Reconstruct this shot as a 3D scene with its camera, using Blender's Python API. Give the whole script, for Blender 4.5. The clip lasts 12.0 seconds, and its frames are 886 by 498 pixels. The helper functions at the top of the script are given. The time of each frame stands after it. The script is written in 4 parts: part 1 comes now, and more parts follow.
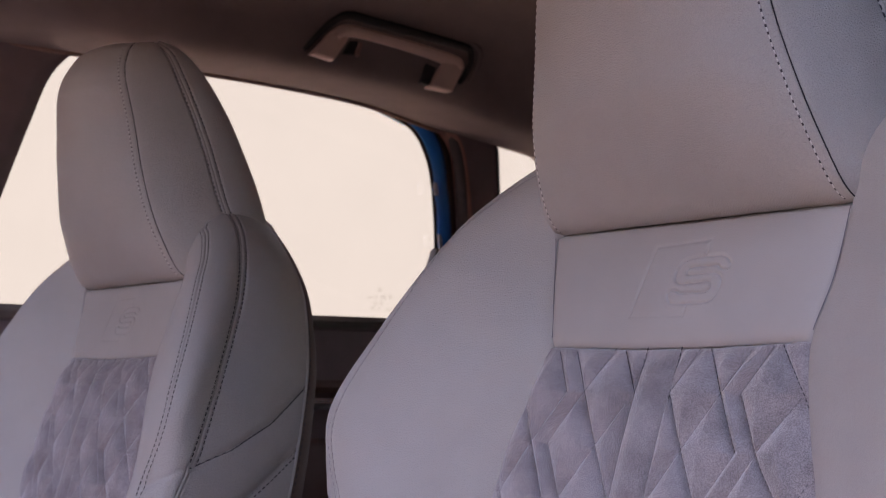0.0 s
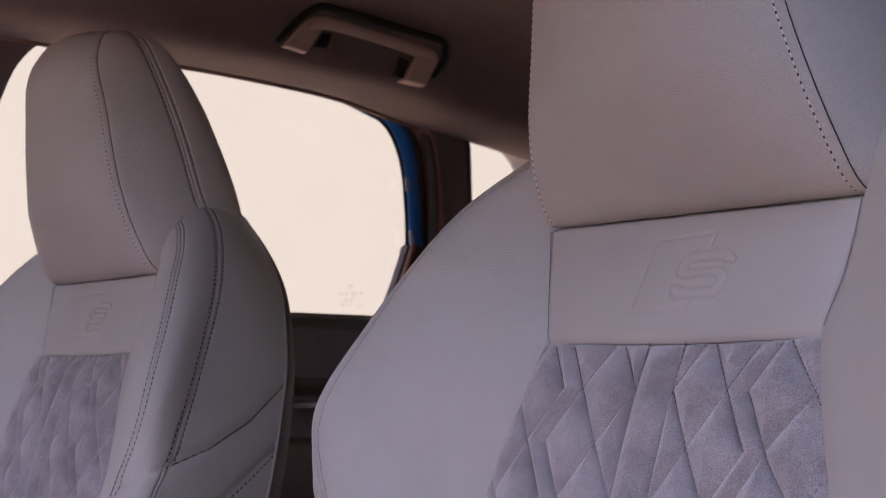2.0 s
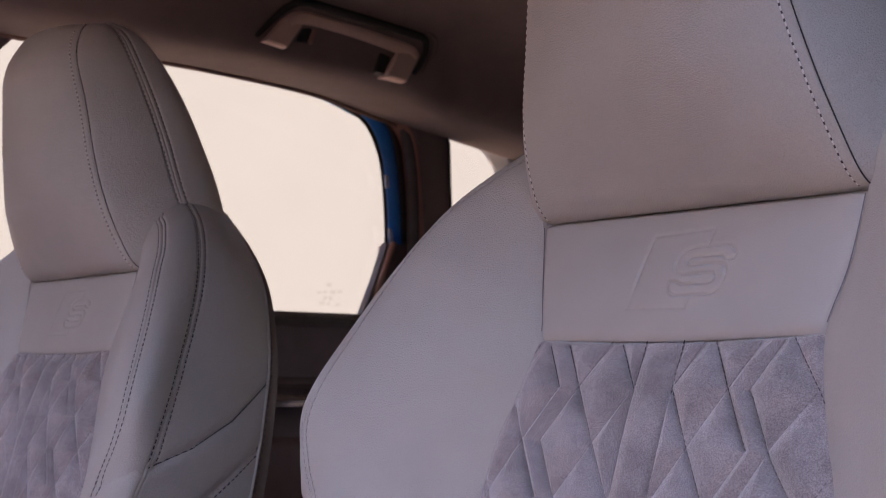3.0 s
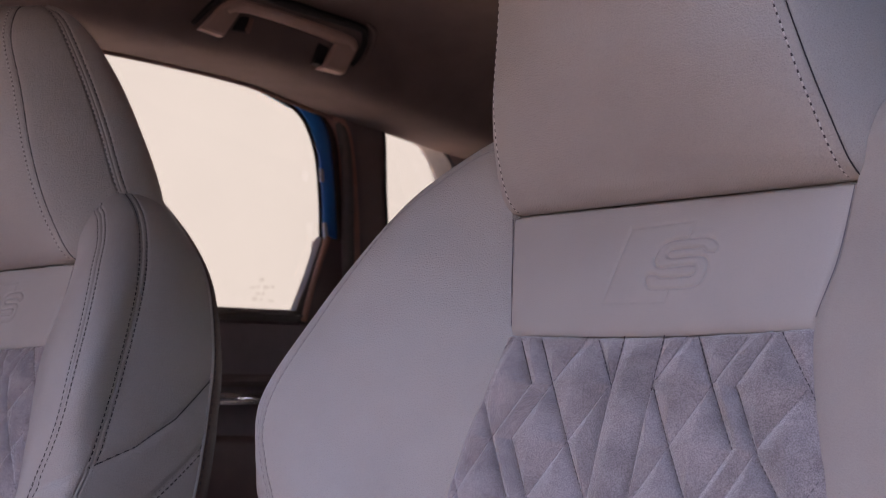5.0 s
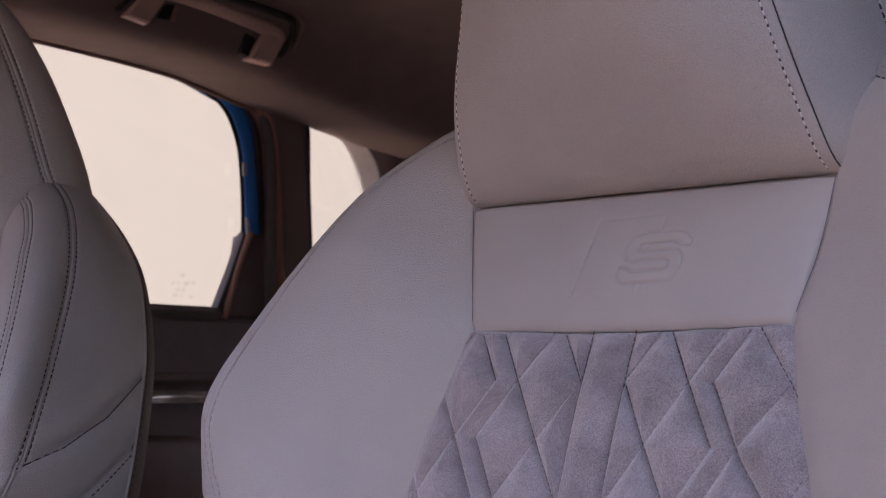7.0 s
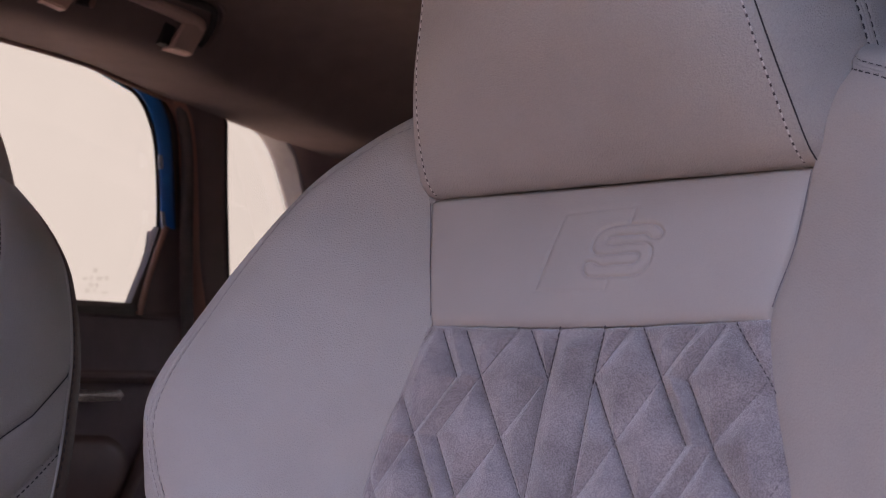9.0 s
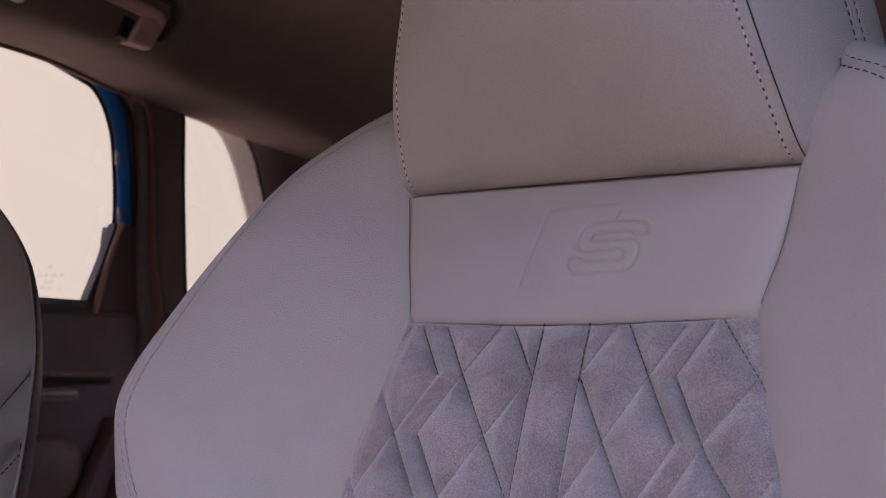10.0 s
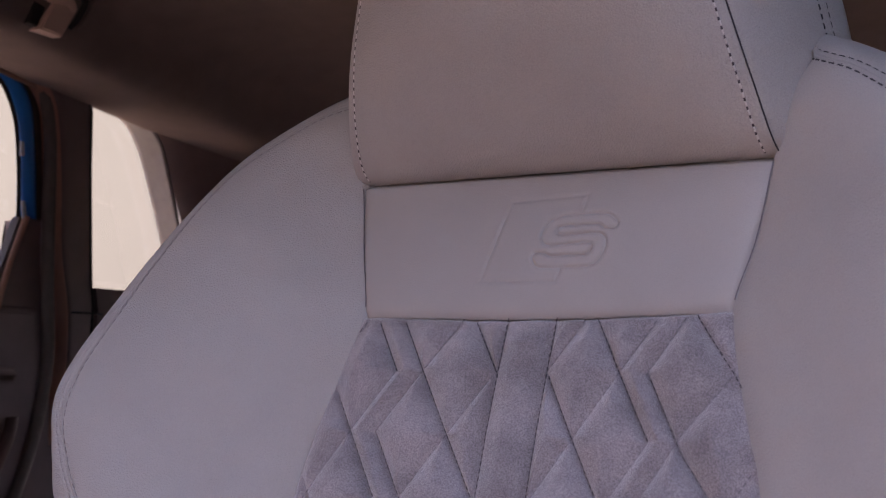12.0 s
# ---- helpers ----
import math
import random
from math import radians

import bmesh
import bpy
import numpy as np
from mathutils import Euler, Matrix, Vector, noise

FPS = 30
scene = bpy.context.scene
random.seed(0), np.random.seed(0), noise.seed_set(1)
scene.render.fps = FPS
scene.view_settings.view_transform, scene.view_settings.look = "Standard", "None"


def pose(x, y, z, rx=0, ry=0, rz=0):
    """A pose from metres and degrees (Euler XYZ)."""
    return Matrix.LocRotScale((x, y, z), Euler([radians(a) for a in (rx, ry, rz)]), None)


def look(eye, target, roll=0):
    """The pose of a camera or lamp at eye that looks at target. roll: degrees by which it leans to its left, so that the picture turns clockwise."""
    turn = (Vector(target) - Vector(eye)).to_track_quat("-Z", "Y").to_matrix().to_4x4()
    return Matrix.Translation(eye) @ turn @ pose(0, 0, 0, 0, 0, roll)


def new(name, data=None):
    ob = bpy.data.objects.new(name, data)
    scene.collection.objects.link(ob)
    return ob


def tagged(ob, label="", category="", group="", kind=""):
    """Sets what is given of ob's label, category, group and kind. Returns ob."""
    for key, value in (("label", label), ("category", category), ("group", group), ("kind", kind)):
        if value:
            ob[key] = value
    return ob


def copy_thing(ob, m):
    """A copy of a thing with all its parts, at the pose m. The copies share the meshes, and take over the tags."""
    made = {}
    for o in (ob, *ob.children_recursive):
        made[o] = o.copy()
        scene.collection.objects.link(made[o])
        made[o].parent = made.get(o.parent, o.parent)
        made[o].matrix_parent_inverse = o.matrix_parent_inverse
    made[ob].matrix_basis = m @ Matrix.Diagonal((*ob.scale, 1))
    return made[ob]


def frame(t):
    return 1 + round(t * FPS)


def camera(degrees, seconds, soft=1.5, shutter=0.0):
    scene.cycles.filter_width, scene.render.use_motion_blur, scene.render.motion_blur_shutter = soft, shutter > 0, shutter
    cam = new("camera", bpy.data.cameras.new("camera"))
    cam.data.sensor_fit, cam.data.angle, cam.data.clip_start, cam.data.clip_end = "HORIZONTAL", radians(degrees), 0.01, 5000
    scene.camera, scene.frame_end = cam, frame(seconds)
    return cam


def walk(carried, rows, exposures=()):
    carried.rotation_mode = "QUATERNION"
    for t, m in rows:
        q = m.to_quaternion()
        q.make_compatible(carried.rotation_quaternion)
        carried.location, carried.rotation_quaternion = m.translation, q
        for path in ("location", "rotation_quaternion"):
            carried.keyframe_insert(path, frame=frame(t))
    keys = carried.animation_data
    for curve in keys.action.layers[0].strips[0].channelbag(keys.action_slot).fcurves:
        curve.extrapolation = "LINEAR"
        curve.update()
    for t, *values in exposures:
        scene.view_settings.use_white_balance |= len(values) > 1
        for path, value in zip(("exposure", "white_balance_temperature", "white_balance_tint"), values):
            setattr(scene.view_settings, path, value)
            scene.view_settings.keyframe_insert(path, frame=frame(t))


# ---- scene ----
cam = camera(35.0, 12.0, soft=0.5)
PATH = [
    (0, (0.9218, -0.5831, 1.1586), (-0.6611, 0.6254, 1.3434), 0.31),
    (0.5, (0.9156, -0.5837, 1.1581), (-0.6579, 0.6369, 1.3433), 0.32),
    (1, (0.9074, -0.584, 1.1582), (-0.6568, 0.6487, 1.342), 0.29),
    (1.5, (0.8977, -0.5848, 1.158), (-0.6568, 0.6602, 1.341), 0.29),
    (2, (0.8888, -0.5858, 1.1574), (-0.6556, 0.6718, 1.3404), 0.33),
    (2.5, (0.8792, -0.5861, 1.1569), (-0.6532, 0.686, 1.3397), 0.34),
    (4.5, (0.8366, -0.588, 1.1555), (-0.6227, 0.7677, 1.337), 0.39),
    (5, (0.826, -0.5887, 1.1551), (-0.6106, 0.791, 1.336), 0.41),
    (5.5, (0.8149, -0.5887, 1.1545), (-0.5975, 0.8157, 1.3357), 0.42),
    (6, (0.8043, -0.5897, 1.1539), (-0.5834, 0.839, 1.3359), 0.46),
    (6.5, (0.7936, -0.5905, 1.1538), (-0.5688, 0.8625, 1.3349), 0.47),
    (7, (0.7834, -0.5913, 1.1529), (-0.5539, 0.8847, 1.3349), 0.49),
    (9, (0.7427, -0.5959, 1.1508), (-0.4817, 0.975, 1.3337), 0.60),
    (9.5, (0.7319, -0.5964, 1.15), (-0.4626, 0.9972, 1.3333), 0.65),
    (10, (0.7222, -0.5978, 1.1498), (-0.4424, 1.0179, 1.3325), 0.66),
    (10.5, (0.7118, -0.5983, 1.1492), (-0.4192, 1.0409, 1.3326), 0.67),
    (11, (0.7019, -0.5995, 1.1482), (-0.3964, 1.0616, 1.3333), 0.75),
    (11.5, (0.6915, -0.6003, 1.1478), (-0.3737, 1.0823, 1.3332), 0.77),
    (12, (0.6808, -0.6011, 1.1474), (-0.3512, 1.1021, 1.3326), 0.74),
]
cam.data.dof.use_dof, cam.data.dof.focus_distance, cam.data.dof.aperture_fstop = True, 0.80, 21.0
walk(cam, [(t, look(eye, target, roll)) for t, eye, target, roll in PATH], exposures=[(0, 2.72, 7350, 25), (12, 2.5, 7450, 28)])

# ---- daylight ----
world = bpy.data.worlds.new("sky")
scene.world = world
world.use_nodes = True
wn = world.node_tree
sky = wn.nodes.new("ShaderNodeTexSky")
sky.sky_type, sky.sun_disc = "NISHITA", False
sky.sun_elevation, sky.sun_rotation = radians(60), radians(31)
sky.air_density, sky.dust_density = 1.0, 2.5
wn.links.new(sky.outputs[0], wn.nodes["Background"].inputs[0])
wn.nodes["Background"].inputs[1].default_value = 0.15
sun_data = bpy.data.lights.new("sun", "SUN")
sun_data.energy, sun_data.angle, sun_data.color = 2.4, radians(0.6), (1.0, 0.9, 0.78)
sun = new("sun", sun_data)
sun.matrix_world = look((3, 5, 10), (0, 0, 1))

SEAT_X = 0.37          # half the distance between the two front seats
FLOOR = 0.35           # cabin floor above the ground


# ---- materials ----
def nodes_of(name, rough, metal=0.0):
    m = bpy.data.materials.new(name)
    m.use_nodes = True
    nt = m.node_tree
    b = nt.nodes["Principled BSDF"]
    b.inputs["Roughness"].default_value, b.inputs["Metallic"].default_value = rough, metal
    return m, nt, b


def noise_node(nt, scale, detail=3.0, rough=0.55):
    co = nt.nodes.new("ShaderNodeTexCoord")
    n = nt.nodes.new("ShaderNodeTexNoise")
    n.inputs["Scale"].default_value, n.inputs["Detail"].default_value, n.inputs["Roughness"].default_value = scale, detail, rough
    nt.links.new(co.outputs["Object"], n.inputs["Vector"])
    return n


def ramp(nt, src, a, b, lo=0.3, hi=0.7):
    r = nt.nodes.new("ShaderNodeValToRGB")
    r.color_ramp.elements[0].position, r.color_ramp.elements[1].position = lo, hi
    r.color_ramp.elements[0].color, r.color_ramp.elements[1].color = (*a, 1), (*b, 1)
    nt.links.new(src, r.inputs[0])
    return r.outputs[0]


def bumps(nt, b, layers):
    """layers: (height socket, strength, distance), the first one lowest."""
    last = None
    for src, strength, dist in layers:
        k = nt.nodes.new("ShaderNodeBump")
        k.inputs["Strength"].default_value, k.inputs["Distance"].default_value = strength, dist
        nt.links.new(src, k.inputs["Height"])
        if last:
            nt.links.new(last, k.inputs["Normal"])
        last = k.outputs[0]
    nt.links.new(last, b.inputs["Normal"])


def leather(name, a, b_, rough=0.48, grain=860.0, relief=0.5, pit=0.2):
    m, nt, b = nodes_of(name, rough)
    co = nt.nodes.new("ShaderNodeTexCoord")
    v = nt.nodes.new("ShaderNodeTexVoronoi")
    v.feature = "DISTANCE_TO_EDGE"
    v.inputs["Scale"].default_value = grain
    warp = noise_node(nt, 500, 2)
    mix = nt.nodes.new("ShaderNodeMix")
    mix.data_type, mix.inputs[0].default_value = "VECTOR", 0.0025
    nt.links.new(co.outputs["Object"], mix.inputs[4])
    nt.links.new(warp.outputs["Color"], mix.inputs[5])
    nt.links.new(mix.outputs[1], v.inputs["Vector"])
    soft = noise_node(nt, 14, 4)
    fine = noise_node(nt, 220, 3)
    # Colour is darkened in the grain's valleys in place of shade there.
    pit_shade = nt.nodes.new("ShaderNodeMix")
    pit_shade.data_type, pit_shade.blend_type, pit_shade.inputs[0].default_value = "RGBA", "MULTIPLY", pit
    nt.links.new(ramp(nt, soft.outputs[0], a, b_), pit_shade.inputs[6])
    nt.links.new(ramp(nt, v.outputs["Distance"], (0.45, 0.44, 0.45), (1, 1, 1), 0.0, 0.16), pit_shade.inputs[7])
    nt.links.new(pit_shade.outputs[2], b.inputs["Base Color"])
    rr = nt.nodes.new("ShaderNodeMapRange")
    rr.inputs[3].default_value, rr.inputs[4].default_value = rough - 0.07, rough + 0.1
    nt.links.new(fine.outputs[0], rr.inputs[0])
    nt.links.new(rr.outputs[0], b.inputs["Roughness"])
    pebble = nt.nodes.new("ShaderNodeTexVoronoi")
    pebble.feature = "SMOOTH_F1"
    pebble.inputs["Scale"].default_value, pebble.inputs["Smoothness"].default_value = grain * 1.1, 0.5
    nt.links.new(mix.outputs[1], pebble.inputs["Vector"])
    cap = nt.nodes.new("ShaderNodeMapRange")
    cap.inputs[1].default_value, cap.inputs[2].default_value = 0.75, 0.0
    nt.links.new(pebble.outputs["Distance"], cap.inputs[0])
    bumps(nt, b, [(soft.outputs[0], 0.25, 0.004), (cap.outputs[0], relief * 1.3, 0.0005)])
    return m


def plain(name, a, b_, rough, scale=60.0, relief=0.15, dist=0.0006, metal=0.0):
    m, nt, b = nodes_of(name, rough, metal)
    n = noise_node(nt, scale, 4)
    f = noise_node(nt, scale * 18, 2)
    nt.links.new(ramp(nt, n.outputs[0], a, b_), b.inputs["Base Color"])
    bumps(nt, b, [(n.outputs[0], relief, dist * 3), (f.outputs[0], relief, dist)])
    return m


def suede(name):
    m, nt, b = nodes_of(name, 0.95)
    nap = noise_node(nt, 38, 4, 0.6)
    fibre = noise_node(nt, 1500, 3, 0.7)
    mix = nt.nodes.new("ShaderNodeMix")
    mix.data_type, mix.blend_type, mix.inputs[0].default_value = "RGBA", "MULTIPLY", 0.8
    nt.links.new(ramp(nt, nap.outputs[0], (0.37, 0.33, 0.337), (0.61, 0.55, 0.558)), mix.inputs[6])
    nt.links.new(ramp(nt, fibre.outputs[0], (0.42, 0.41, 0.44), (1, 1, 1), 0.38, 0.6), mix.inputs[7])
    nt.links.new(mix.outputs[2], b.inputs["Base Color"])
    b.inputs["Specular IOR Level"].default_value = 0.15
    b.inputs["Sheen Weight"].default_value, b.inputs["Sheen Roughness"].default_value = 1.0, 0.3
    bumps(nt, b, [(nap.outputs[0], 0.5, 0.002), (fibre.outputs[0], 0.9, 0.0008)])
    return m


LEATHER = leather("light_grey_leather", (0.45, 0.422, 0.402), (0.50, 0.472, 0.449))
LEATHER_FINE = leather("fine_grey_leather", (0.45, 0.422, 0.402), (0.50, 0.472, 0.449), 0.5, 1000.0, 0.35, 0.15)
EDGE_LEATHER = leather("brown_edge_leather", (0.10, 0.058, 0.046), (0.13, 0.076, 0.06), 0.5, 900.0, 0.35, 0.2)
LEATHER_SMOOTH = leather("smooth_grey_leather", (0.445, 0.415, 0.395), (0.485, 0.455, 0.432), 0.45, 1300.0, 0.12, 0.12)
SUEDE = suede("grey_suede")
THREAD_DARK = plain("dark_thread", (0.03, 0.026, 0.034), (0.05, 0.044, 0.055), 0.7, 900)
HOLE_MARK = plain("needle_hole_mark", (0.075, 0.06, 0.07), (0.10, 0.085, 0.095), 0.7, 900)
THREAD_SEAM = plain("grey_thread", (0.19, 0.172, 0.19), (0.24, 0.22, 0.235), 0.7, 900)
THREAD_LIT = plain("lit_side_thread", (0.31, 0.285, 0.285), (0.36, 0.335, 0.33), 0.7, 900)
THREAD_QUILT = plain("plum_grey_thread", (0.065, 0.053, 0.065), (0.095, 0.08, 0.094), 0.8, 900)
THREAD_LIGHT = plain("light_thread", (0.70, 0.67, 0.65), (0.8, 0.77, 0.75), 0.7, 900)
SHELL = plain("brown_grey_plastic", (0.09, 0.07, 0.065), (0.12, 0.095, 0.085), 0.5, 40)
TRIM = plain("dark_brown_trim", (0.205, 0.147, 0.145), (0.24, 0.174, 0.17), 0.55, 30)
TRIM_SOFT = plain("warm_brown_soft_trim", (0.30, 0.18, 0.145), (0.35, 0.215, 0.17), 0.5, 30)
TRIM_RED = plain("dark_red_brown_trim", (0.125, 0.07, 0.062), (0.155, 0.088, 0.077), 0.5, 30)
DOOR_DARK = plain("black_brown_door_panel", (0.20, 0.148, 0.155), (0.235, 0.175, 0.182), 0.5, 30)
HEADLINER = plain("charcoal_headliner_cloth", (0.19, 0.145, 0.138), (0.22, 0.17, 0.162), 0.95, 25, 0.3, 0.0008)
GRIP = plain("brown_grey_grip", (0.67, 0.475, 0.41), (0.73, 0.525, 0.455), 0.45, 40)
# Paler copy of the trim brown that paints highlights along edges.
TRIM_HIGHLIGHT = plain("trim_edge_highlight", (0.50, 0.27, 0.20), (0.56, 0.31, 0.235), 0.5, 30)
BLACK = plain("black_rubber", (0.010, 0.009, 0.010), (0.017, 0.015, 0.015), 0.6, 80)
SEAL = plain("grey_rubber_seal", (0.16, 0.135, 0.13), (0.20, 0.168, 0.16), 0.7, 80)
REVEAL = plain("pale_grey_reveal", (0.33, 0.32, 0.325), (0.39, 0.38, 0.385), 0.6, 60)
CHROME = plain("satin_chrome", (0.62, 0.60, 0.58), (0.7, 0.68, 0.66), 0.25, 200, 0.05, 0.0002, 1.0)
STICKER = plain("pale_sticker", (0.10, 0.28, 0.55), (0.66, 0.72, 0.76), 0.5, 160)
BENCH = plain("dark_grey_seat_cover", (0.15, 0.14, 0.145), (0.19, 0.178, 0.182), 0.7, 60)
FLOORMAT = plain("dark_carpet", (0.06, 0.05, 0.05), (0.08, 0.068, 0.066), 0.95, 300, 0.5, 0.002)
SAND = plain("dusty_grey_ground", (0.27, 0.215, 0.17), (0.33, 0.265, 0.21), 0.9, 1.5, 0.4, 0.01)
DARK_WALL = plain("black_brown_wall", (0.025, 0.019, 0.018), (0.035, 0.027, 0.025), 0.8, 20)


def paint(name, colour):
    m, nt, b = nodes_of(name, 0.35, 0.0)
    flake = noise_node(nt, 1800, 2)
    nt.links.new(ramp(nt, flake.outputs[0], tuple(c * 0.85 for c in colour), colour), b.inputs["Base Color"])
    b.inputs["Coat Weight"].default_value, b.inputs["Coat Roughness"].default_value = 1.0, 0.05
    return m


BLUE = paint("bright_blue_paint", (0.012, 0.27, 0.88))


def glass(name):
    m = bpy.data.materials.new(name)
    m.use_nodes = True
    nt = m.node_tree
    nt.nodes.remove(nt.nodes["Principled BSDF"])
    clear, gloss, mix = (nt.nodes.new("ShaderNodeBsdf" + k) for k in ("Transparent", "Glossy", "Refraction"))
    nt.nodes.remove(mix)
    clear.inputs[0].default_value = (0.97, 0.96, 0.95, 1)
    gloss.inputs["Roughness"].default_value = 0.02
    mix = nt.nodes.new("ShaderNodeMixShader")
    fres = nt.nodes.new("ShaderNodeFresnel")
    fres.inputs[0].default_value = 1.3
    nt.links.new(fres.outputs[0], mix.inputs[0])
    nt.links.new(clear.outputs[0], mix.inputs[1])
    nt.links.new(gloss.outputs[0], mix.inputs[2])
    nt.links.new(mix.outputs[0], nt.nodes["Material Output"].inputs[0])
    return m


GLASS = glass("clear_window_glass")


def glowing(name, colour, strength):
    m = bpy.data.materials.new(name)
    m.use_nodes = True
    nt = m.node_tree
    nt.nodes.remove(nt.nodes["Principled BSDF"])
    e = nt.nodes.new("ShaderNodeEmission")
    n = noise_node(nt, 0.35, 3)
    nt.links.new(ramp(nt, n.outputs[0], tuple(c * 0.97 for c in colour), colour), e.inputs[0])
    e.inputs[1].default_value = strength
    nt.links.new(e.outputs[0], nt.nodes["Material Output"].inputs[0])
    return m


# Emission puts the daylight outside the windows straight into this surface.
BACKDROP_GLOW = glowing("bright_distance_glow", (0.187, 0.189, 0.180), 0.71)


# ---- mesh helpers ----
def link(name, verts, faces, material, parent=None, label="", smooth=True):
    me = bpy.data.meshes.new(name)
    me.from_pydata([tuple(map(float, v)) for v in verts], [], [tuple(map(int, f)) for f in faces])
    me.update()
    if smooth:
        me.polygons.foreach_set("use_smooth", [True] * len(me.polygons))
    me.materials.append(material)
    ob = new(name, me)
    if parent:
        ob.parent = parent
    if label:
        tagged(ob, label)
    return ob


def part(name, bm, material, parent, label="", smooth=True):
    me = bpy.data.meshes.new(name)
    bmesh.ops.recalc_face_normals(bm, faces=bm.faces)
    bm.to_mesh(me)
    bm.free()
    if smooth:
        me.polygons.foreach_set("use_smooth", [True] * len(me.polygons))
    me.materials.append(material)
    ob = new(name, me)
    if parent:
        ob.parent = parent
    if label:
        tagged(ob, label)
    return ob


def curve(points, n):
    """n points evenly along a smooth line through the given ones (Catmull-Rom, by chord length)."""
    p = np.array(points, float)
    ext = np.vstack([2 * p[0] - p[1], p, 2 * p[-1] - p[-2]])
    dense = []
    for i in range(len(p) - 1):
        a, b, c, d = ext[i:i + 4]
        t = np.linspace(0, 1, 24, endpoint=i == len(p) - 2)[:, None]
        dense.append(0.5 * (2 * b + (c - a) * t + (2 * a - 5 * b + 4 * c - d) * t**2 + (3 * b - a - 3 * c + d) * t**3))
    dense = np.vstack(dense)
    s = np.r_[0, np.cumsum(np.linalg.norm(np.diff(dense, axis=0), axis=1))]
    at = np.linspace(0, s[-1], n)
    return np.stack([np.interp(at, s, dense[:, k]) for k in range(dense.shape[1])], 1)


def grid_faces(n, m, off=0, flip=False):
    i, j = np.meshgrid(np.arange(n - 1), np.arange(m - 1), indexing="ij")
    a = (i * m + j).ravel() + off
    f = np.stack([a, a + 1, a + m + 1, a + m], 1)
    return f[:, ::-1] if flip else f


def normals(P, toward):
    """Unit normals of a grid of points, on the side of the direction toward."""
    du, dv = np.gradient(P, axis=0), np.gradient(P, axis=1)
    n = np.cross(du, dv)
    n /= np.linalg.norm(n, axis=2, keepdims=True) + 1e-12
    sign = np.sign((n * np.asarray(toward, float)).sum(2, keepdims=True))
    return n * np.where(sign == 0, 1, sign)


def far_from(P, line):
    """Distance of each grid point to a polyline."""
    best = np.full(P.shape[:2], 1e3)
    line = np.asarray(line, float)
    for a, b in zip(line[:-1], line[1:]):
        d = b - a
        t = np.clip(((P - a) @ d) / (d @ d + 1e-12), 0, 1)
        best = np.minimum(best, np.linalg.norm(P - a - t[..., None] * d, axis=2))
    return best


def sink(P, N, lines, depth, width):
    """Press seams into a grid along the given lines, against the direction or normals N."""
    N = np.asarray(N, float)
    if N.ndim == 1:
        N = np.broadcast_to(N / np.linalg.norm(N), P.shape)
    best = np.full(P.shape[:2], 1e3)
    for line in lines:
        best = np.minimum(best, far_from(P, line))
    return P - N * (depth * np.exp(-(best / width) ** 1.3))[..., None]


def sheet(P, toward):
    """Vertices and faces of a grid whose faces look toward the given direction."""
    n, m = P.shape[:2]
    f = grid_faces(n, m)
    a, b, c = P.reshape(-1, 3)[f[len(f) // 2][:3]]
    if np.cross(b - a, c - b) @ np.asarray(toward, float) < 0:
        f = f[:, ::-1]
    return P.reshape(-1, 3), f


def thick_sheet(P, N, depth):
    """A closed skin: the grid, its copy set back by depth, and a rim round both."""
    n, m = P.shape[:2]
    v = np.vstack([P.reshape(-1, 3), (P - N * depth).reshape(-1, 3)])
    f = grid_faces(n, m)
    k = n * m
    ring = [j for j in range(m)] + [i * m + m - 1 for i in range(1, n)] + [(n - 1) * m + j for j in range(m - 2, -1, -1)] + [i * m for i in range(n - 2, 0, -1)]
    rim = [(a, b, b + k, a + k) for a, b in zip(ring, ring[1:] + ring[:1])]
    return v, [tuple(q) for q in f] + [tuple(q[::-1]) for q in f + k] + rim


def fixed(ob):
    """Faces turned outward on a closed mesh."""
    bm = bmesh.new()
    bm.from_mesh(ob.data)
    bmesh.ops.recalc_face_normals(bm, faces=bm.faces)
    bm.to_mesh(ob.data)
    bm.free()
    return ob


def tube(line, radius, sides=8, flat=1.0, up=(0, 0, 1), square=1.0):
    """A closed round bar along a line."""
    p = np.asarray(line, float)
    t = np.gradient(p, axis=0)
    t /= np.linalg.norm(t, axis=1, keepdims=True)
    side = np.cross(t, np.asarray(up, float))
    side /= np.linalg.norm(side, axis=1, keepdims=True) + 1e-9
    top = np.cross(side, t)
    a = np.linspace(0, 2 * np.pi, sides, endpoint=False)
    r = np.broadcast_to(np.asarray(radius, float), (len(p),))[:, None, None]
    ca, sa = (np.sign(q) * np.abs(q) ** square for q in (np.cos(a), np.sin(a)))
    ring = p[:, None] + r * (side[:, None] * ca[None, :, None] + flat * top[:, None] * sa[None, :, None])
    v = ring.reshape(-1, 3)
    f = []
    for i in range(len(p) - 1):
        for j in range(sides):
            k = (j + 1) % sides
            f.append((i * sides + j, i * sides + k, (i + 1) * sides + k, (i + 1) * sides + j))
    f += [tuple(range(sides))[::-1], tuple(range((len(p) - 1) * sides, len(p) * sides))]
    return v, f


STITCH_F = [(0, 1, 2, 3), (0, 4, 5, 1), (1, 5, 6, 2), (2, 6, 7, 3), (3, 7, 4, 0), (4, 7, 6, 5)]


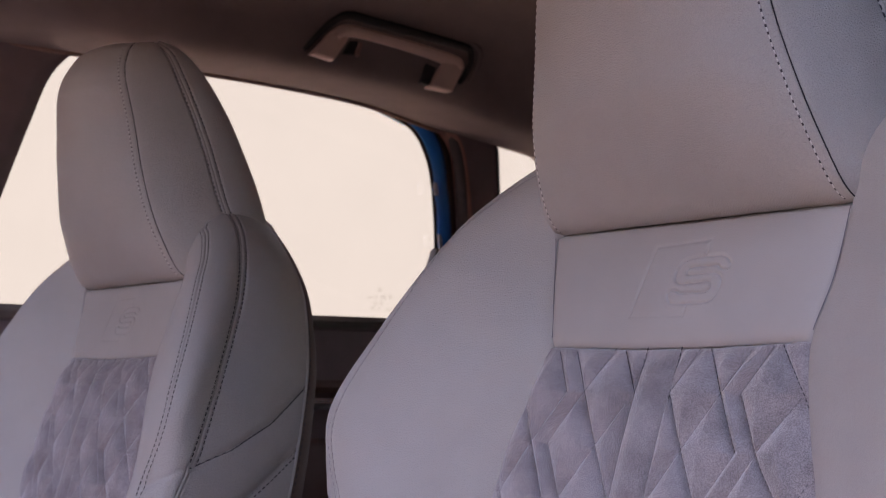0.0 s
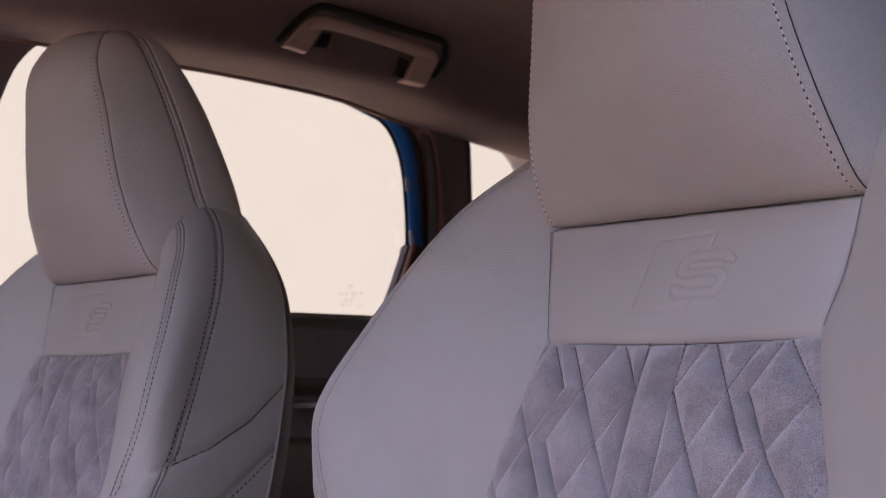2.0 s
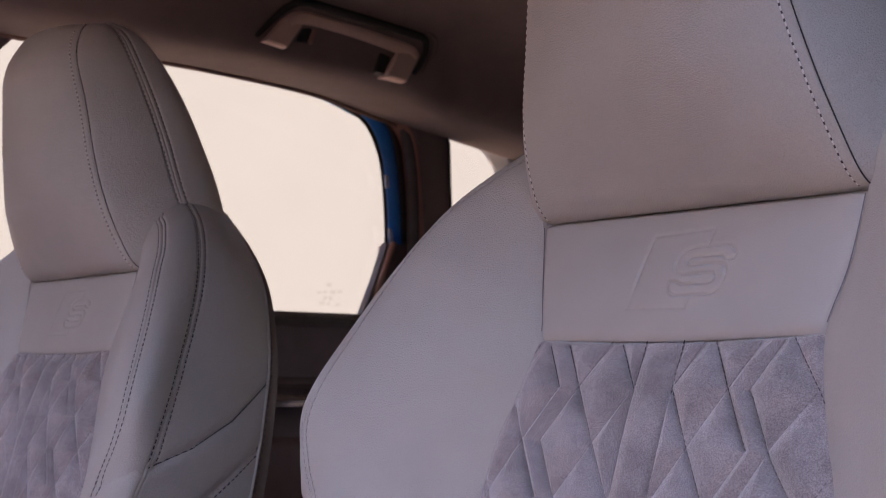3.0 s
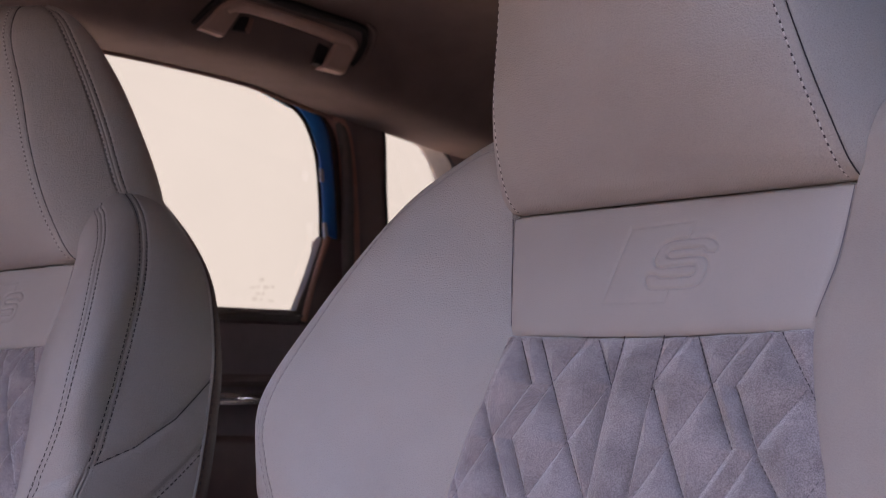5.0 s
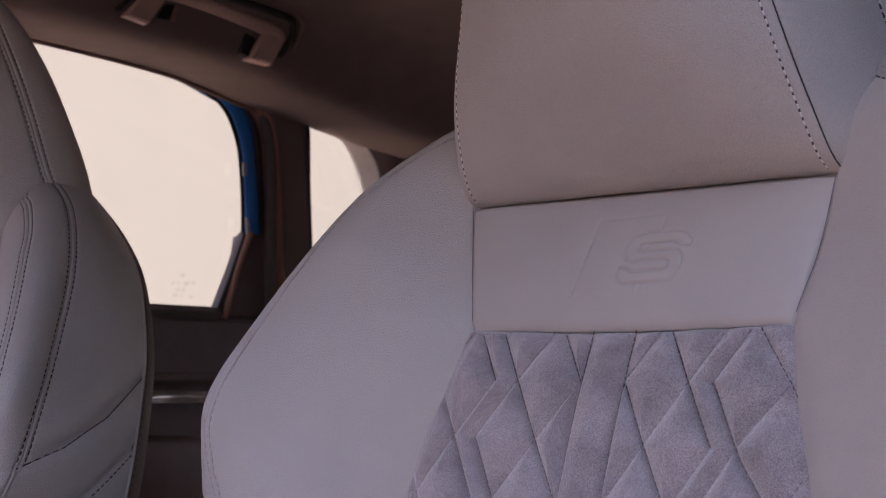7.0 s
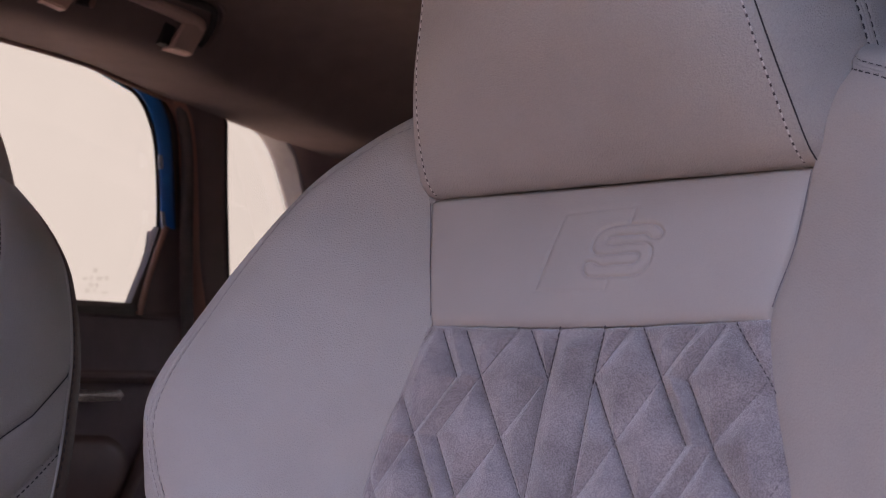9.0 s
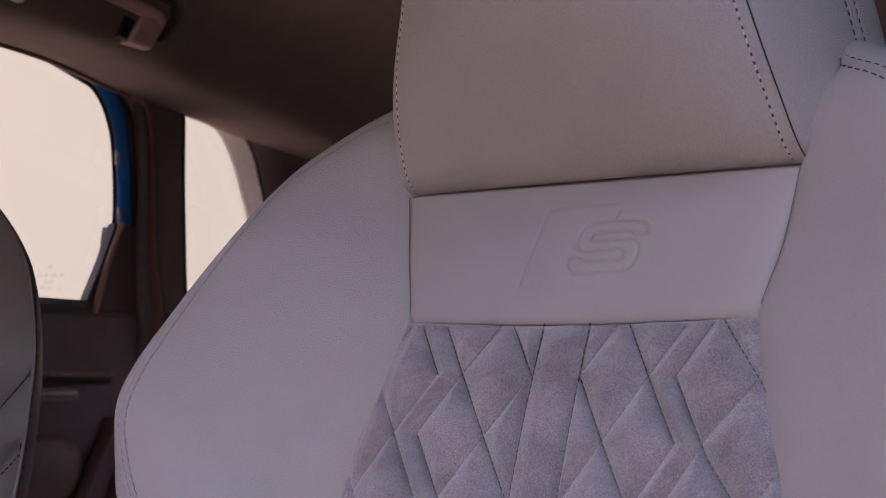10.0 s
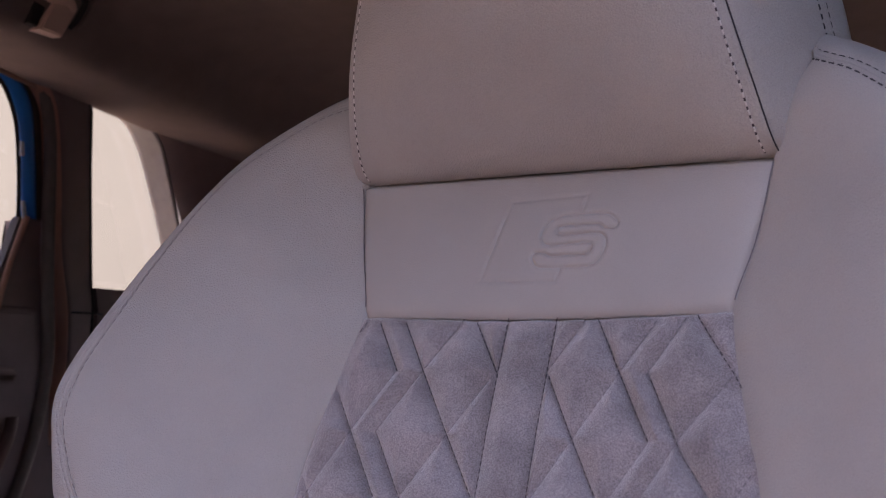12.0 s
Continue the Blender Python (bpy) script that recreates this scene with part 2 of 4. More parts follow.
def stitches(line, N, length=0.0033, gap=0.0019, wide=0.00045, high=0.00035, start=0.0):
    """One small padded stitch after another along a line, with the surface's normals."""
    line, N = np.asarray(line, float), np.asarray(N, float)
    s = np.r_[0, np.cumsum(np.linalg.norm(np.diff(line, axis=0), axis=1))]
    v, f = [], []
    rnd = random.Random(3)
    at = start
    while at + length < s[-1]:
        a, b = (np.array([np.interp(q, s, line[:, k]) for k in range(3)]) for q in (at, at + length))
        n = np.array([np.interp(at, s, N[:, k]) for k in range(3)])
        d = (b - a) / np.linalg.norm(b - a)
        w = np.cross(d, n)
        w = w / (np.linalg.norm(w) + 1e-9) * wide * rnd.uniform(0.85, 1.15)
        n = n * high * rnd.uniform(0.8, 1.2)
        c = 0.8 * d * length * 0.2
        k = len(v)
        v += [a - w - n, b - w - n, b + w - n, a + w - n, a - 0.5 * w + n + c, b - 0.5 * w + n - c, b + 0.5 * w + n - c, a + 0.5 * w + n + c]
        f += [tuple(i + k for i in q) for q in STITCH_F]
        at += length + gap
    return v, f


def joined(pieces):
    v, f = [], []
    for pv, pf in pieces:
        k = len(v)
        v += [tuple(q) for q in pv]
        f += [tuple(i + k for i in q) for q in pf]
    return v, f


def mirrored(pts):
    return np.asarray(pts, float) * [-1, 1, 1]


# ---- front seat, seen from its front; u across, y back, z up from the ground ----
INNER = [(.119, .060, 1.294), (.1225, .046, 1.2955), (.1240, .0325, 1.295), (.1232, .0262, 1.2922), (.1208, .0190, 1.284), (.1178, .0135, 1.270), (.1130, .0130, 1.250), (.107, .006, 1.213), (.099, -.004, 1.180), (.104, -.014, 1.153), (.112, -.0225, 1.124),
         (.119, -.030, 1.095), (.128, -.052, 1.0), (.135, -.10, .85), (.135, -.13, .72)]
CREST = [(.120, .061, 1.297), (.1235, .046, 1.2990), (.1260, .0300, 1.2975), (.1295, .0235, 1.2955), (.137, .0185, 1.2922), (.152, .0130, 1.2850), (.181, -.003, 1.263), (.197, -.016, 1.242), (.214, -.031, 1.212), (.225, -.042, 1.189), (.241, -.060, 1.151),
         (.2445, -.068, 1.125), (.236, -.0715, 1.10), (.217, -.077, 1.06), (.190, -.10, .95), (.19, -.13, .80), (.19, -.15, .72)]
OUTER = [(.080, .066, 1.327), (.112, .058, 1.319), (.150, .048, 1.302), (.180, .037, 1.281), (.203, .025, 1.252), (.220, .012, 1.222), (.233, -.003, 1.190), (.250, -.025, 1.145),
         (.257, -.039, 1.112), (.258, -.048, 1.086), (.253, -.060, 1.05), (.252, -.08, .95), (.26, -.10, .80), (.25, -.12, .72)]
BACK = [(.080, .118, 1.314), (.100, .112, 1.308), (.152, .101, 1.277), (.188, .094, 1.246), (.209, .088, 1.217), (.228, .079, 1.169), (.238, .068, 1.124), (.247, .053, 1.07),
        (.25, .024, .95), (.25, 0, .80), (.245, -.02, .72)]
FACE = [(.111, .037, 1.2535), (.1150, .021, 1.2505), (.1142, .0075, 1.258), (.1100, -.0040, 1.28), (.1030, -.0140, 1.31), (.0928, -.0208, 1.35), (.0834, -.0262, 1.40), (.0735, -.0304, 1.436),
        (.067, -.0285, 1.456), (.056, -.017, 1.477), (.048, .000, 1.4825), (.043, .010, 1.4845)]
FLANK = [(.136, .066, 1.265), (.128, .048, 1.316), (.125, .0435, 1.332), (.113, .0370, 1.371), (.103, .0280, 1.407), (.092, .0180, 1.441), (.078, .0120, 1.467), (.060, .010, 1.479), (.043, .010, 1.4845)]
REAR = [(.126, .105, 1.265), (.122, .0905, 1.325), (.110, .0777, 1.372), (.098, .063, 1.414), (.082, .0450, 1.452), (.064, .030, 1.472), (.043, .014, 1.4845)]


def between(a, b, m, bulge, ease=1.0):
    """A grid of m columns from line a to line b, swollen in the middle by bulge along the given direction field."""
    s = (0.5 - 0.5 * np.cos(np.pi * np.linspace(0, 1, m)))[None, :, None]
    P = a[:, None] * (1 - s) + b[:, None] * s
    return P + np.asarray(bulge, float).reshape(-1, 1, 3) * (np.sin(np.pi * s) ** ease)


def inset(P, N, dist, far=False):
    """The line on a grid that runs at a distance from its first column, or its last, with its normals."""
    if far:
        P, N = P[:, ::-1], N[:, ::-1]
    line, nrm = [], []
    for row, nr in zip(P, N):
        d = np.r_[0, np.cumsum(np.linalg.norm(np.diff(row, axis=0), axis=1))]
        line.append([np.interp(dist, d, row[:, k]) for k in range(3)])
        nrm.append([np.interp(dist, d, nr[:, k]) for k in range(3)])
    nrm = np.array(nrm)
    return np.array(line) + nrm * 0.0002, nrm


def across(P, rows):
    """The line through a grid that crosses column j at the fractional row rows[j]."""
    out = []
    for j, r in enumerate(rows):
        i = min(int(r), len(P) - 2)
        out.append(P[i, j] * (1 - r + i) + P[i + 1, j] * (r - i))
    return np.array(out)


def zigzag(z, z0, lo, hi):
    w = np.abs(((z - z0 + 0.09) % 0.18) - 0.09) / 0.09
    return lo + (hi - lo) * w


TIGHT = ([-.2, .0135, .075, .094, .111, .14], [-.2, .0135, .068, .084, .1035, .13])


def tight(u):
    """The quilt's outer half is sewn a little tighter than its inner half."""
    return np.interp(u, *TIGHT)


def loose(u):
    return np.interp(u, *TIGHT[::-1])


def base_y(z):
    """How far back the middle of the backrest lies at a height."""
    zs = [.60, .72, .85, 1.0, 1.095, 1.124, 1.153, 1.18, 1.25, 1.33]
    ys = [-.14, -.125, -.095, -.060, -.036, -.026, -.015, -.004, .016, .036]
    return np.interp(z, zs, ys)


def dip(z):
    """How much deeper the insert's edges lie than its middle."""
    return np.interp(z, [1.03, 1.095, 1.124, 1.153, 1.18], [.0075, .006, .0035, .001, 0])


def half_width(z):
    return np.interp(z, [1.0, 1.095, 1.124, 1.153, 1.1795], [.128, .119, .112, .104, .0985])


def car_seat():
    seat = new("car_seat")
    seat.location = (SEAT_X, 0, FLOOR)
    low = np.array([0, 0, FLOOR])

    def put(name, vf, material, parent=seat, label="", smooth=True):
        return link(name, np.asarray(vf[0], float) - low, vf[1], material, parent, label, smooth)

    n = 220
    lines = {k: curve(v, n) for k, v in (("inner", INNER), ("crest", CREST), ("outer", OUTER), ("back", BACK))}
    at = lambda line, z: int(np.argmin(np.abs(line[:, 2] - z)))
    for side in (1, -1):
        m = np.array([side, 1, 1])
        inner, crest, outer, back = (lines[k] * m for k in ("inner", "crest", "outer", "back"))
        # One side gets paler, thinner thread to stand in for light on it.
        thread, fat = (THREAD_DARK, 0.00042) if side > 0 else (THREAD_LIT, 0.00026)
        # facing
        P = between(inner, crest, 100, np.zeros((1, 3)))
        swell = np.sin(np.pi * (0.5 - 0.5 * np.cos(np.pi * np.linspace(0, 1, 100))) ** 1.5) ** 0.9
        P = P + np.array([0.006 * side, -0.010, 0.002]) * swell[None, :, None] * np.clip((np.arange(n) - 14) / 30, 0, 1)[:, None, None]
        N = normals(P, (-0.5 * side, -1, 0.1))
        row_f = inset(P, N, 0.0010, True)[0]
        P = sink(P, (-0.3 * side, -1, 0.1), [inner], 0.0016, 0.0050)
        P = sink(P, N, [row_f], 0.0004, 0.0010)
        tuck = np.clip((np.arange(n) - 8) / 14, 0, 1)[:, None, None]
        hem = P[:, :1] + np.array([-0.0025 * side, 0.004, 0]) * tuck + np.array([0, 0.0004, 0])
        P = np.concatenate([hem + np.array([-0.001 * side, 0.006, 0]) * tuck + np.array([0, 0.0004, 0]), hem, P], 1)
        N = np.concatenate([N[:, :1], N[:, :1], N], 1)
        facing = put("bolster_facing", sheet(P, (-0.5 * side, -1, 0.1)), LEATHER_FINE)
        line, nrm = inset(P, N, 0.0010, True)
        tagged(put("stitching", stitches(line[3:180], nrm[3:180], 0.0034, 0.0016, fat, 0.0002), thread, facing, "dark thread in a row of stitches, toned paler on lit bolsters"), kind="stuff")
        # border strip
        puff = np.interp(crest[:, 2], [1.0, 1.08, 1.13, 1.19, 1.25, 1.30], [0.009, 0.0115, 0.0140, 0.0105, 0.006, 0.0045])
        Q = between(crest, outer, 80, np.stack([puff * side, -0.55 * puff, 0.25 * puff], 1), 0.7)
        M = normals(Q, (side, -0.6, 0.2))
        e0, e1 = at(crest, 1.068), at(outer, 1.086)
        groove = inset(Q, M, 0.0036)[0]
        rows_q = [inset(Q, M, 0.0072)[0], inset(Q, M, 0.0036, True)[0]]
        cut = across(Q, np.linspace(e0, e1, 80))
        Q = sink(Q, M, [groove], 0.0016, 0.0009)
        for k, w in ((-0.0006, 0.0034), (0.0018, 0.0007)):
            Q = sink(Q, (side, -0.4, 0.2), [outer], k, w)
        Q = sink(Q, M, rows_q, 0.0012, 0.0012)
        Q = sink(Q, M, [cut[14:]], 0.0020, 0.0035)
        Q = sink(Q, M, [cut[14:]], 0.0014, 0.0012)
        strip = put("bolster_border", sheet(Q, (side, -0.6, 0.2)), LEATHER)
        first = 3 if side > 0 else at(crest, 1.125)
        (la, na), (lb, nb) = inset(Q, M, 0.0072), inset(Q, M, 0.0036, True)
        tagged(put("stitching", joined([stitches(la[first:180], na[first:180], 0.0034, 0.0016, fat, 0.0002), stitches(lb[8:e1], nb[8:e1], 0.0036, 0.0014, fat * 1.5)]), thread, strip, "dark thread in two rows of stitches, toned paler on the lit side"), kind="stuff")
        # side panel
        R = between(outer, back, 110, np.array([[0.0045 * side, 0.0, 0.005]]), 0.8)
        L = normals(R, (side, 0, 0.1))
        b0, b1 = at(back, 1.150), at(back, 1.097)
        g1 = at(outer, 0.985)
        s = 0.5 - 0.5 * np.cos(np.pi * np.linspace(0, 1, 110))
        ia = np.interp(s, [0, .33, .66, 1], [e1, e1 - 0.18 * (e1 - b0), e1 - 0.5 * (e1 - b0), b0])
        ib = np.interp(s, [0, 1], [g1, b1])
        seam_a, seam_b = across(R, ia), across(R, ib)
        row_r = inset(R, L, 0.0046)[0]
        for k, w in ((-0.0006, 0.0034), (0.0018, 0.0007)):
            R = sink(R, (side, -0.4, 0.2), [outer], k, w)
        R = sink(R, L, [row_r[:e1]], 0.0012, 0.0012)
        R = sink(R, L, [seam_a[::3], seam_b[::3]], 0.0020, 0.0045)
        R = sink(R, L, [seam_a[::3], seam_b[::3]], 0.0022, 0.0016)
        panel = put("side_panel", sheet(R, (side, 0, 0.1)), LEATHER)
        la, na = inset(R, L, 0.0046)
        rows = [stitches(la[8:e1], na[8:e1], 0.0036, 0.0014, fat * 1.5)]
        low_line = across(R + L * 0.0003, ib + 1.8)[::4]
        rows.append(stitches(low_line, across(L, ib)[::4]))
        tagged(put("stitching", joined(rows), thread, panel, "dark thread in rows of stitches, toned paler on the lit side"), kind="stuff")
        sewn = inner[at(inner, 1.249):at(inner, 1.182)] - np.array((-0.3 * side, -0.95, 0.1)) * 0.0015 - np.array((0.0010 * side, 0, 0))
        put("inner_seam", tube(sewn, 0.0003, 6), THREAD_SEAM, facing, "thin grey seam beside the band")
        # Dark cords in the grooves stand in for the shade of the creases.
        cords = [tube(outer[8:e1 - 8] - np.array((0.9 * side, -0.38, 0.2)) * 0.0012, 0.00035, 6), tube(seam_a[::2] - np.array((0.9 * side, 0, 0.2)) * 0.0032, 0.0008, 6), tube(seam_b[::2] - np.array((0.9 * side, 0, 0.2)) * 0.0034, 0.0007, 6)]
        put("seam", joined(cords), THREAD_DARK, seat, "dark cords that paint crease shade between the leather panels")
        put("piping", joined([tube(back[:190], 0.0013, 8), tube(outer[4:205] - np.array((0.9 * side, -0.38, 0.2)) * 0.0050, 0.0030, 8)]), LEATHER, seat, "thin leather-covered piping")
    # back shell
    c = curve(BACK, 60)
    deep = np.interp(c[:, 2], [.72, 1.05, 1.15, 1.25, 1.31], [.020, .016, .012, .006, .002])
    rear_line = c + np.stack([-0.25 * deep, deep, 0 * deep], 1)
    for side in (1, -1):
        m = np.array([side, 1, 1])
        P = between(c * m, rear_line * m, 16, np.array([[0.0012 * side, 0, 0]]))
        N = normals(P, (side, 0, 0))
        edge = put("rear_edge", sheet(P, (side, 0, 0)), EDGE_LEATHER, seat, "brown leather edging round the backrest shell")
        row = P[12:, 5] + N[12:, 5] * 0.0002
        tagged(put("stitching", stitches(row, N[12:, 5], 0.0036, 0.0030, 0.00035, 0.0002), THREAD_DARK, edge, "dark thread in a row of stitches, toned paler on lit bolsters"), kind="stuff")
    c = rear_line
    s = np.linspace(-1, 1, 25)[None, :, None]
    P = c[:, None] * np.concatenate([s, np.ones_like(s), np.ones_like(s)], 2) + np.array([0, 1, 0]) * 0.035 * (1 - np.abs(s) ** 2.5)
    put("back_shell", sheet(P, (0, 1, 0)), SHELL, seat, "brown-grey plastic backrest shell")
    # headrest: face, two flanks, rear
    k = 140
    face, flank, rear = curve(FACE, k), curve(FLANK, k), curve(REAR, k)
    s = np.sin(np.pi / 2 * np.linspace(-1, 1, 91))[None, :, None]
    P = face[:, None] * np.concatenate([s, np.ones_like(s), np.ones_like(s)], 2)
    swell = np.interp(face[:, 2], [1.2495, 1.258, 1.28, 1.316, 1.376, 1.435, 1.473, 1.487], [0.004, 0.009, 0.018, 0.027, 0.028, 0.026, 0.019, 0.005])[:, None]
    P[..., 1] -= swell * (1 - np.abs(s[..., 0]) ** 2.7)
    P[..., 2] += np.interp(np.linspace(0, 1, k), [0, .75, 1], [0, 0, 0.0055])[:, None] * (1 - np.abs(s[..., 0]) ** 2)
    N = normals(P, (0, -1, 0.4))
    edge = [face, mirrored(face)]
    for q, w in ((0.0008, 0.003), (0.0014, 0.0008)):
        P = sink(P, (0.6, -0.8, 0.1), edge[:1], q, w)
        P = sink(P, (-0.6, -0.8, 0.1), edge[1:], q, w)
    head = put("headrest_face", sheet(P, (0, -1, 0.2)), LEATHER)
    pale, dark = [], []
    for far in (True, False):
        line, nrm = inset(P, N, 0.0065, far)
        pale.append(stitches(line[5:132], nrm[5:132], 0.0025, 0.0017, 0.00042, 0.0002))
        dark.append(stitches(line[5:132], nrm[5:132], 0.0015, 0.0027, 0.00045, 0.0001, 0.00255))
    tagged(put("stitching", joined(pale), THREAD_LIGHT, head, "pale thread in a row of stitches"), kind="stuff")
    # Small dark bars stand in for shaded needle holes in the gaps.
    tagged(put("needle_holes", joined(dark), HOLE_MARK, head, "dark marks for the shaded needle holes between the pale stitches"), kind="stuff")
    for side in (1, -1):
        m = np.array([side, 1, 1])
        P = between(face * m, flank * m, 90, np.array([[0.0040 * side, 0.001, 0.002]]), 0.8)
        N = normals(P, (side, 0, 0.2))
        for q, w in ((0.0008, 0.003), (0.0014, 0.0008)):
            P = sink(P, (0.6 * side, -0.8, 0.1), [face * m], q, w)
        row_h = inset(P, N, 0.0036, True)[0]
        for q, w in ((-0.0008, 0.0032), (0.0020, 0.0007)):
            P = sink(P, (side, 0.1, 0.1), [flank * m], q, w)
        P = sink(P, N, [row_h], 0.0012, 0.0011)
        # Headrest seams get the same dark cords as painted crease shade.
        cords = [tube((face * m)[8:136] - np.array((0.6 * side, -0.8, 0.1)) * (0.0010 if side > 0 else 0.0021), 0.0004, 6), tube((flank * m)[4:132] - np.array((side, 0.1, 0.1)) * 0.0014, 0.0005, 6)]
        put("seam", joined(cords), THREAD_DARK, seat, "dark cords that paint crease shade between the headrest panels")
        fl = put("headrest_flank", sheet(P, (side, 0, 0.2)), LEATHER)
        line, nrm = inset(P, N, 0.0036, True)
        tagged(put("stitching", stitches(line[4:130], nrm[4:130], 0.0032, 0.0014, 0.0005, 0.0003), THREAD_DARK, fl, "dark thread in a row of stitches, toned paler on lit bolsters"), kind="stuff")
        P = between(flank * m, rear * m, 80, np.array([[0.0055 * side, 0.004, 0.003]]), 0.8)
        N = normals(P, (side, 0.6, 0.2))
        row_h = inset(P, N, 0.0046)[0]
        for q, w in ((-0.0008, 0.0040), (0.0020, 0.0008)):
            P = sink(P, (side, 0.1, 0.1), [flank * m], q, w)
        P = sink(P, N, [row_h], 0.0012, 0.0012)
        fl = put("headrest_rear_flank", sheet(P, (side, 0.6, 0.2)), LEATHER)
        line, nrm = inset(P, N, 0.0046)
        tagged(put("stitching", stitches(line[4:130], nrm[4:130], 0.0032, 0.0014, 0.0006, 0.0003), THREAD_DARK, fl, "dark thread in a row of stitches, toned paler on lit bolsters"), kind="stuff")
    s = np.linspace(-1, 1, 25)[None, :, None]
    P = rear[:, None] * np.concatenate([s, np.ones_like(s), np.ones_like(s)], 2) + np.array([0, 1, 0]) * 0.010 * (1 - np.abs(s) ** 2.5)
    put("headrest_rear", sheet(P, (0, 1, 0.3)), LEATHER)
    # upper band with the pressed badge
    rows_, cols = 190, 520
    v = np.linspace(0, 1.09, rows_)
    z = 1.1795 + (1.2500 - 1.1795) * v
    half = np.interp(z, [1.1795, 1.213, 1.25, 1.257], [.099, .107, .1155, .117]) + 0.004
    s = np.linspace(-1, 1, cols)
    P = np.stack([half[:, None] * s[None], np.broadcast_to(base_y(z)[:, None], (rows_, cols)), np.broadcast_to(z[:, None], (rows_, cols))], 2).copy()
    P[..., 2] -= 0.0035 * (1 - s[None] ** 2) * np.clip(1 - v[:, None], 0, 1)
    P[..., 1] -= 0.003 * (1 - s[None] ** 4) * np.sin(np.pi * np.clip(v[:, None], 0, 1)) ** 0.6
    N = normals(P, (0, -1, 0.2))
    left, right = P[:, 7].copy(), P[:, -8].copy()
    gone = np.abs(P[..., 0]) - (half[:, None] - 0.0045)
    P = P - N * (0.004 / (1 + np.exp(-gone / 0.0009)))[..., None]
    P = sink(P, N, [left[::8], right[::8]], 0.002, 0.005)
    P = sink(P, N, [P[0, ::16].copy()], 0.002, 0.003)
    P[..., 1] += 0.008 * np.clip((v[:, None] - 0.975) / 0.05, 0, 1)
    on = lambda pts: np.array([(a, base_y(b) - 0.003, b) for a, b in pts])
    badge = on([(.0197, 1.2284), (.022, 1.2376), (-.0195, 1.236), (-.0312, 1.1958), (.0101, 1.195), (.0119, 1.2013)])
    loop = [(.0393, 1.2229), (.0372, 1.2255), (.0322, 1.2277), (.0218, 1.228), (.0113, 1.2277), (.0043, 1.2258), (.0009, 1.2219), (-.0003, 1.2174), (.0014, 1.2143), (.0053, 1.213),
            (.0149, 1.2134), (.0253, 1.2136), (.0276, 1.2118), (.0268, 1.2094), (.0232, 1.2078), (.0142, 1.2079), (.0055, 1.2077), (.0028, 1.2091), (-.0024, 1.2096), (-.0039, 1.2071),
            (-.0021, 1.2034), (.0021, 1.2019), (.0136, 1.2018), (.024, 1.2018), (.0299, 1.2035), (.0334, 1.208), (.0344, 1.2135), (.0328, 1.2166), (.0291, 1.2181), (.0187, 1.2183),
            (.010, 1.2181), (.0077, 1.2196), (.0085, 1.2219), (.0127, 1.2225), (.0226, 1.2226), (.030, 1.2225), (.0323, 1.2205), (.0379, 1.2202), (.0393, 1.2229)]
    ribbon = on(curve(loop, 130))
    P = sink(P, N, [ribbon], -0.0005, 0.0022)
    P = sink(P, N, [badge, ribbon], 0.0016, 0.0009)
    put("upper_band", sheet(P, (0, -1, 0.2)), LEATHER_SMOOTH, seat, "smooth grey leather band with a pressed badge")
    # quilted insert
    rows_, cols = 230, 330
    z = np.linspace(1.030, 1.1840, rows_)
    half = half_width(z) + 0.005
    s = np.linspace(-1, 1, cols)
    P = np.stack([half[:, None] * s[None], np.broadcast_to(base_y(z)[:, None], (rows_, cols)), np.broadcast_to(z[:, None], (rows_, cols))], 2).copy()
    P[..., 1] += dip(z)[:, None] * s[None] ** 2
    top = np.clip((z - 1.14) / 0.0395, 0, 1)[:, None]
    P[..., 2] -= 0.0035 * (1 - s[None] ** 2) * top
    flat = P.copy()
    U, Z = loose(P[..., 0]), P[..., 2]
    d = np.minimum(np.abs(np.abs(U) - 0.0130), 1.0)
    slope = math.cos(math.atan(0.062 / 0.09))
    for z0 in (1.151, 1.091, 1.031):
        for lo, hi in ((0.0135, 0.075), (0.0700, 0.1315)):
            dd = np.abs(np.abs(U) - zigzag(Z, z0, lo, hi)) * slope
            # Rising creases are made shallower, copying light from one side.
            rising = ((((Z - z0 + 0.09) % 0.18) - 0.09) > 0) == (U > 0)
            d = np.minimum(d, np.where(rising, np.hypot(dd, 0.0012), dd))
    N = normals(P, (0, -1, 0.3))
    d = np.maximum(d, 0)
    rise = 0.0086 * (1 - np.exp(-(d / 0.0060) ** 1.1)) - 0.0010 * np.exp(-(d / 0.0010) ** 2)
    U = flat[..., 0]
    w = half[:, None] - 0.0058
    calm = np.clip((w + 0.001 - np.abs(U)) / 0.014, 0, 1) ** 0.8 * np.clip((1.1825 - flat[..., 2] - 0.0035 * (1 - s[None] ** 2)) / 0.016, 0, 1)
    P = P + N * (rise * calm)[..., None]
    P = P - N * (0.0022 / (1 + np.exp(-(np.abs(U) - w - 0.001) / 0.0009)) + 0.0006 * np.exp(-np.clip(w - np.abs(U), 0, 1) / 0.004))[..., None]
    lid = flat[..., 2] + 0.0035 * (1 - s[None] ** 2)
    P = P - N * (0.005 / (1 + np.exp(-(lid - 1.1800) / 0.0006)))[..., None]
    insert = put("quilted_insert", sheet(P, (0, -1, 0.3)), SUEDE, seat, "diamond-quilted grey suede insert")
    rows, lit_rows = [], []
    zz = np.linspace(1.035, 1.1785, 300)
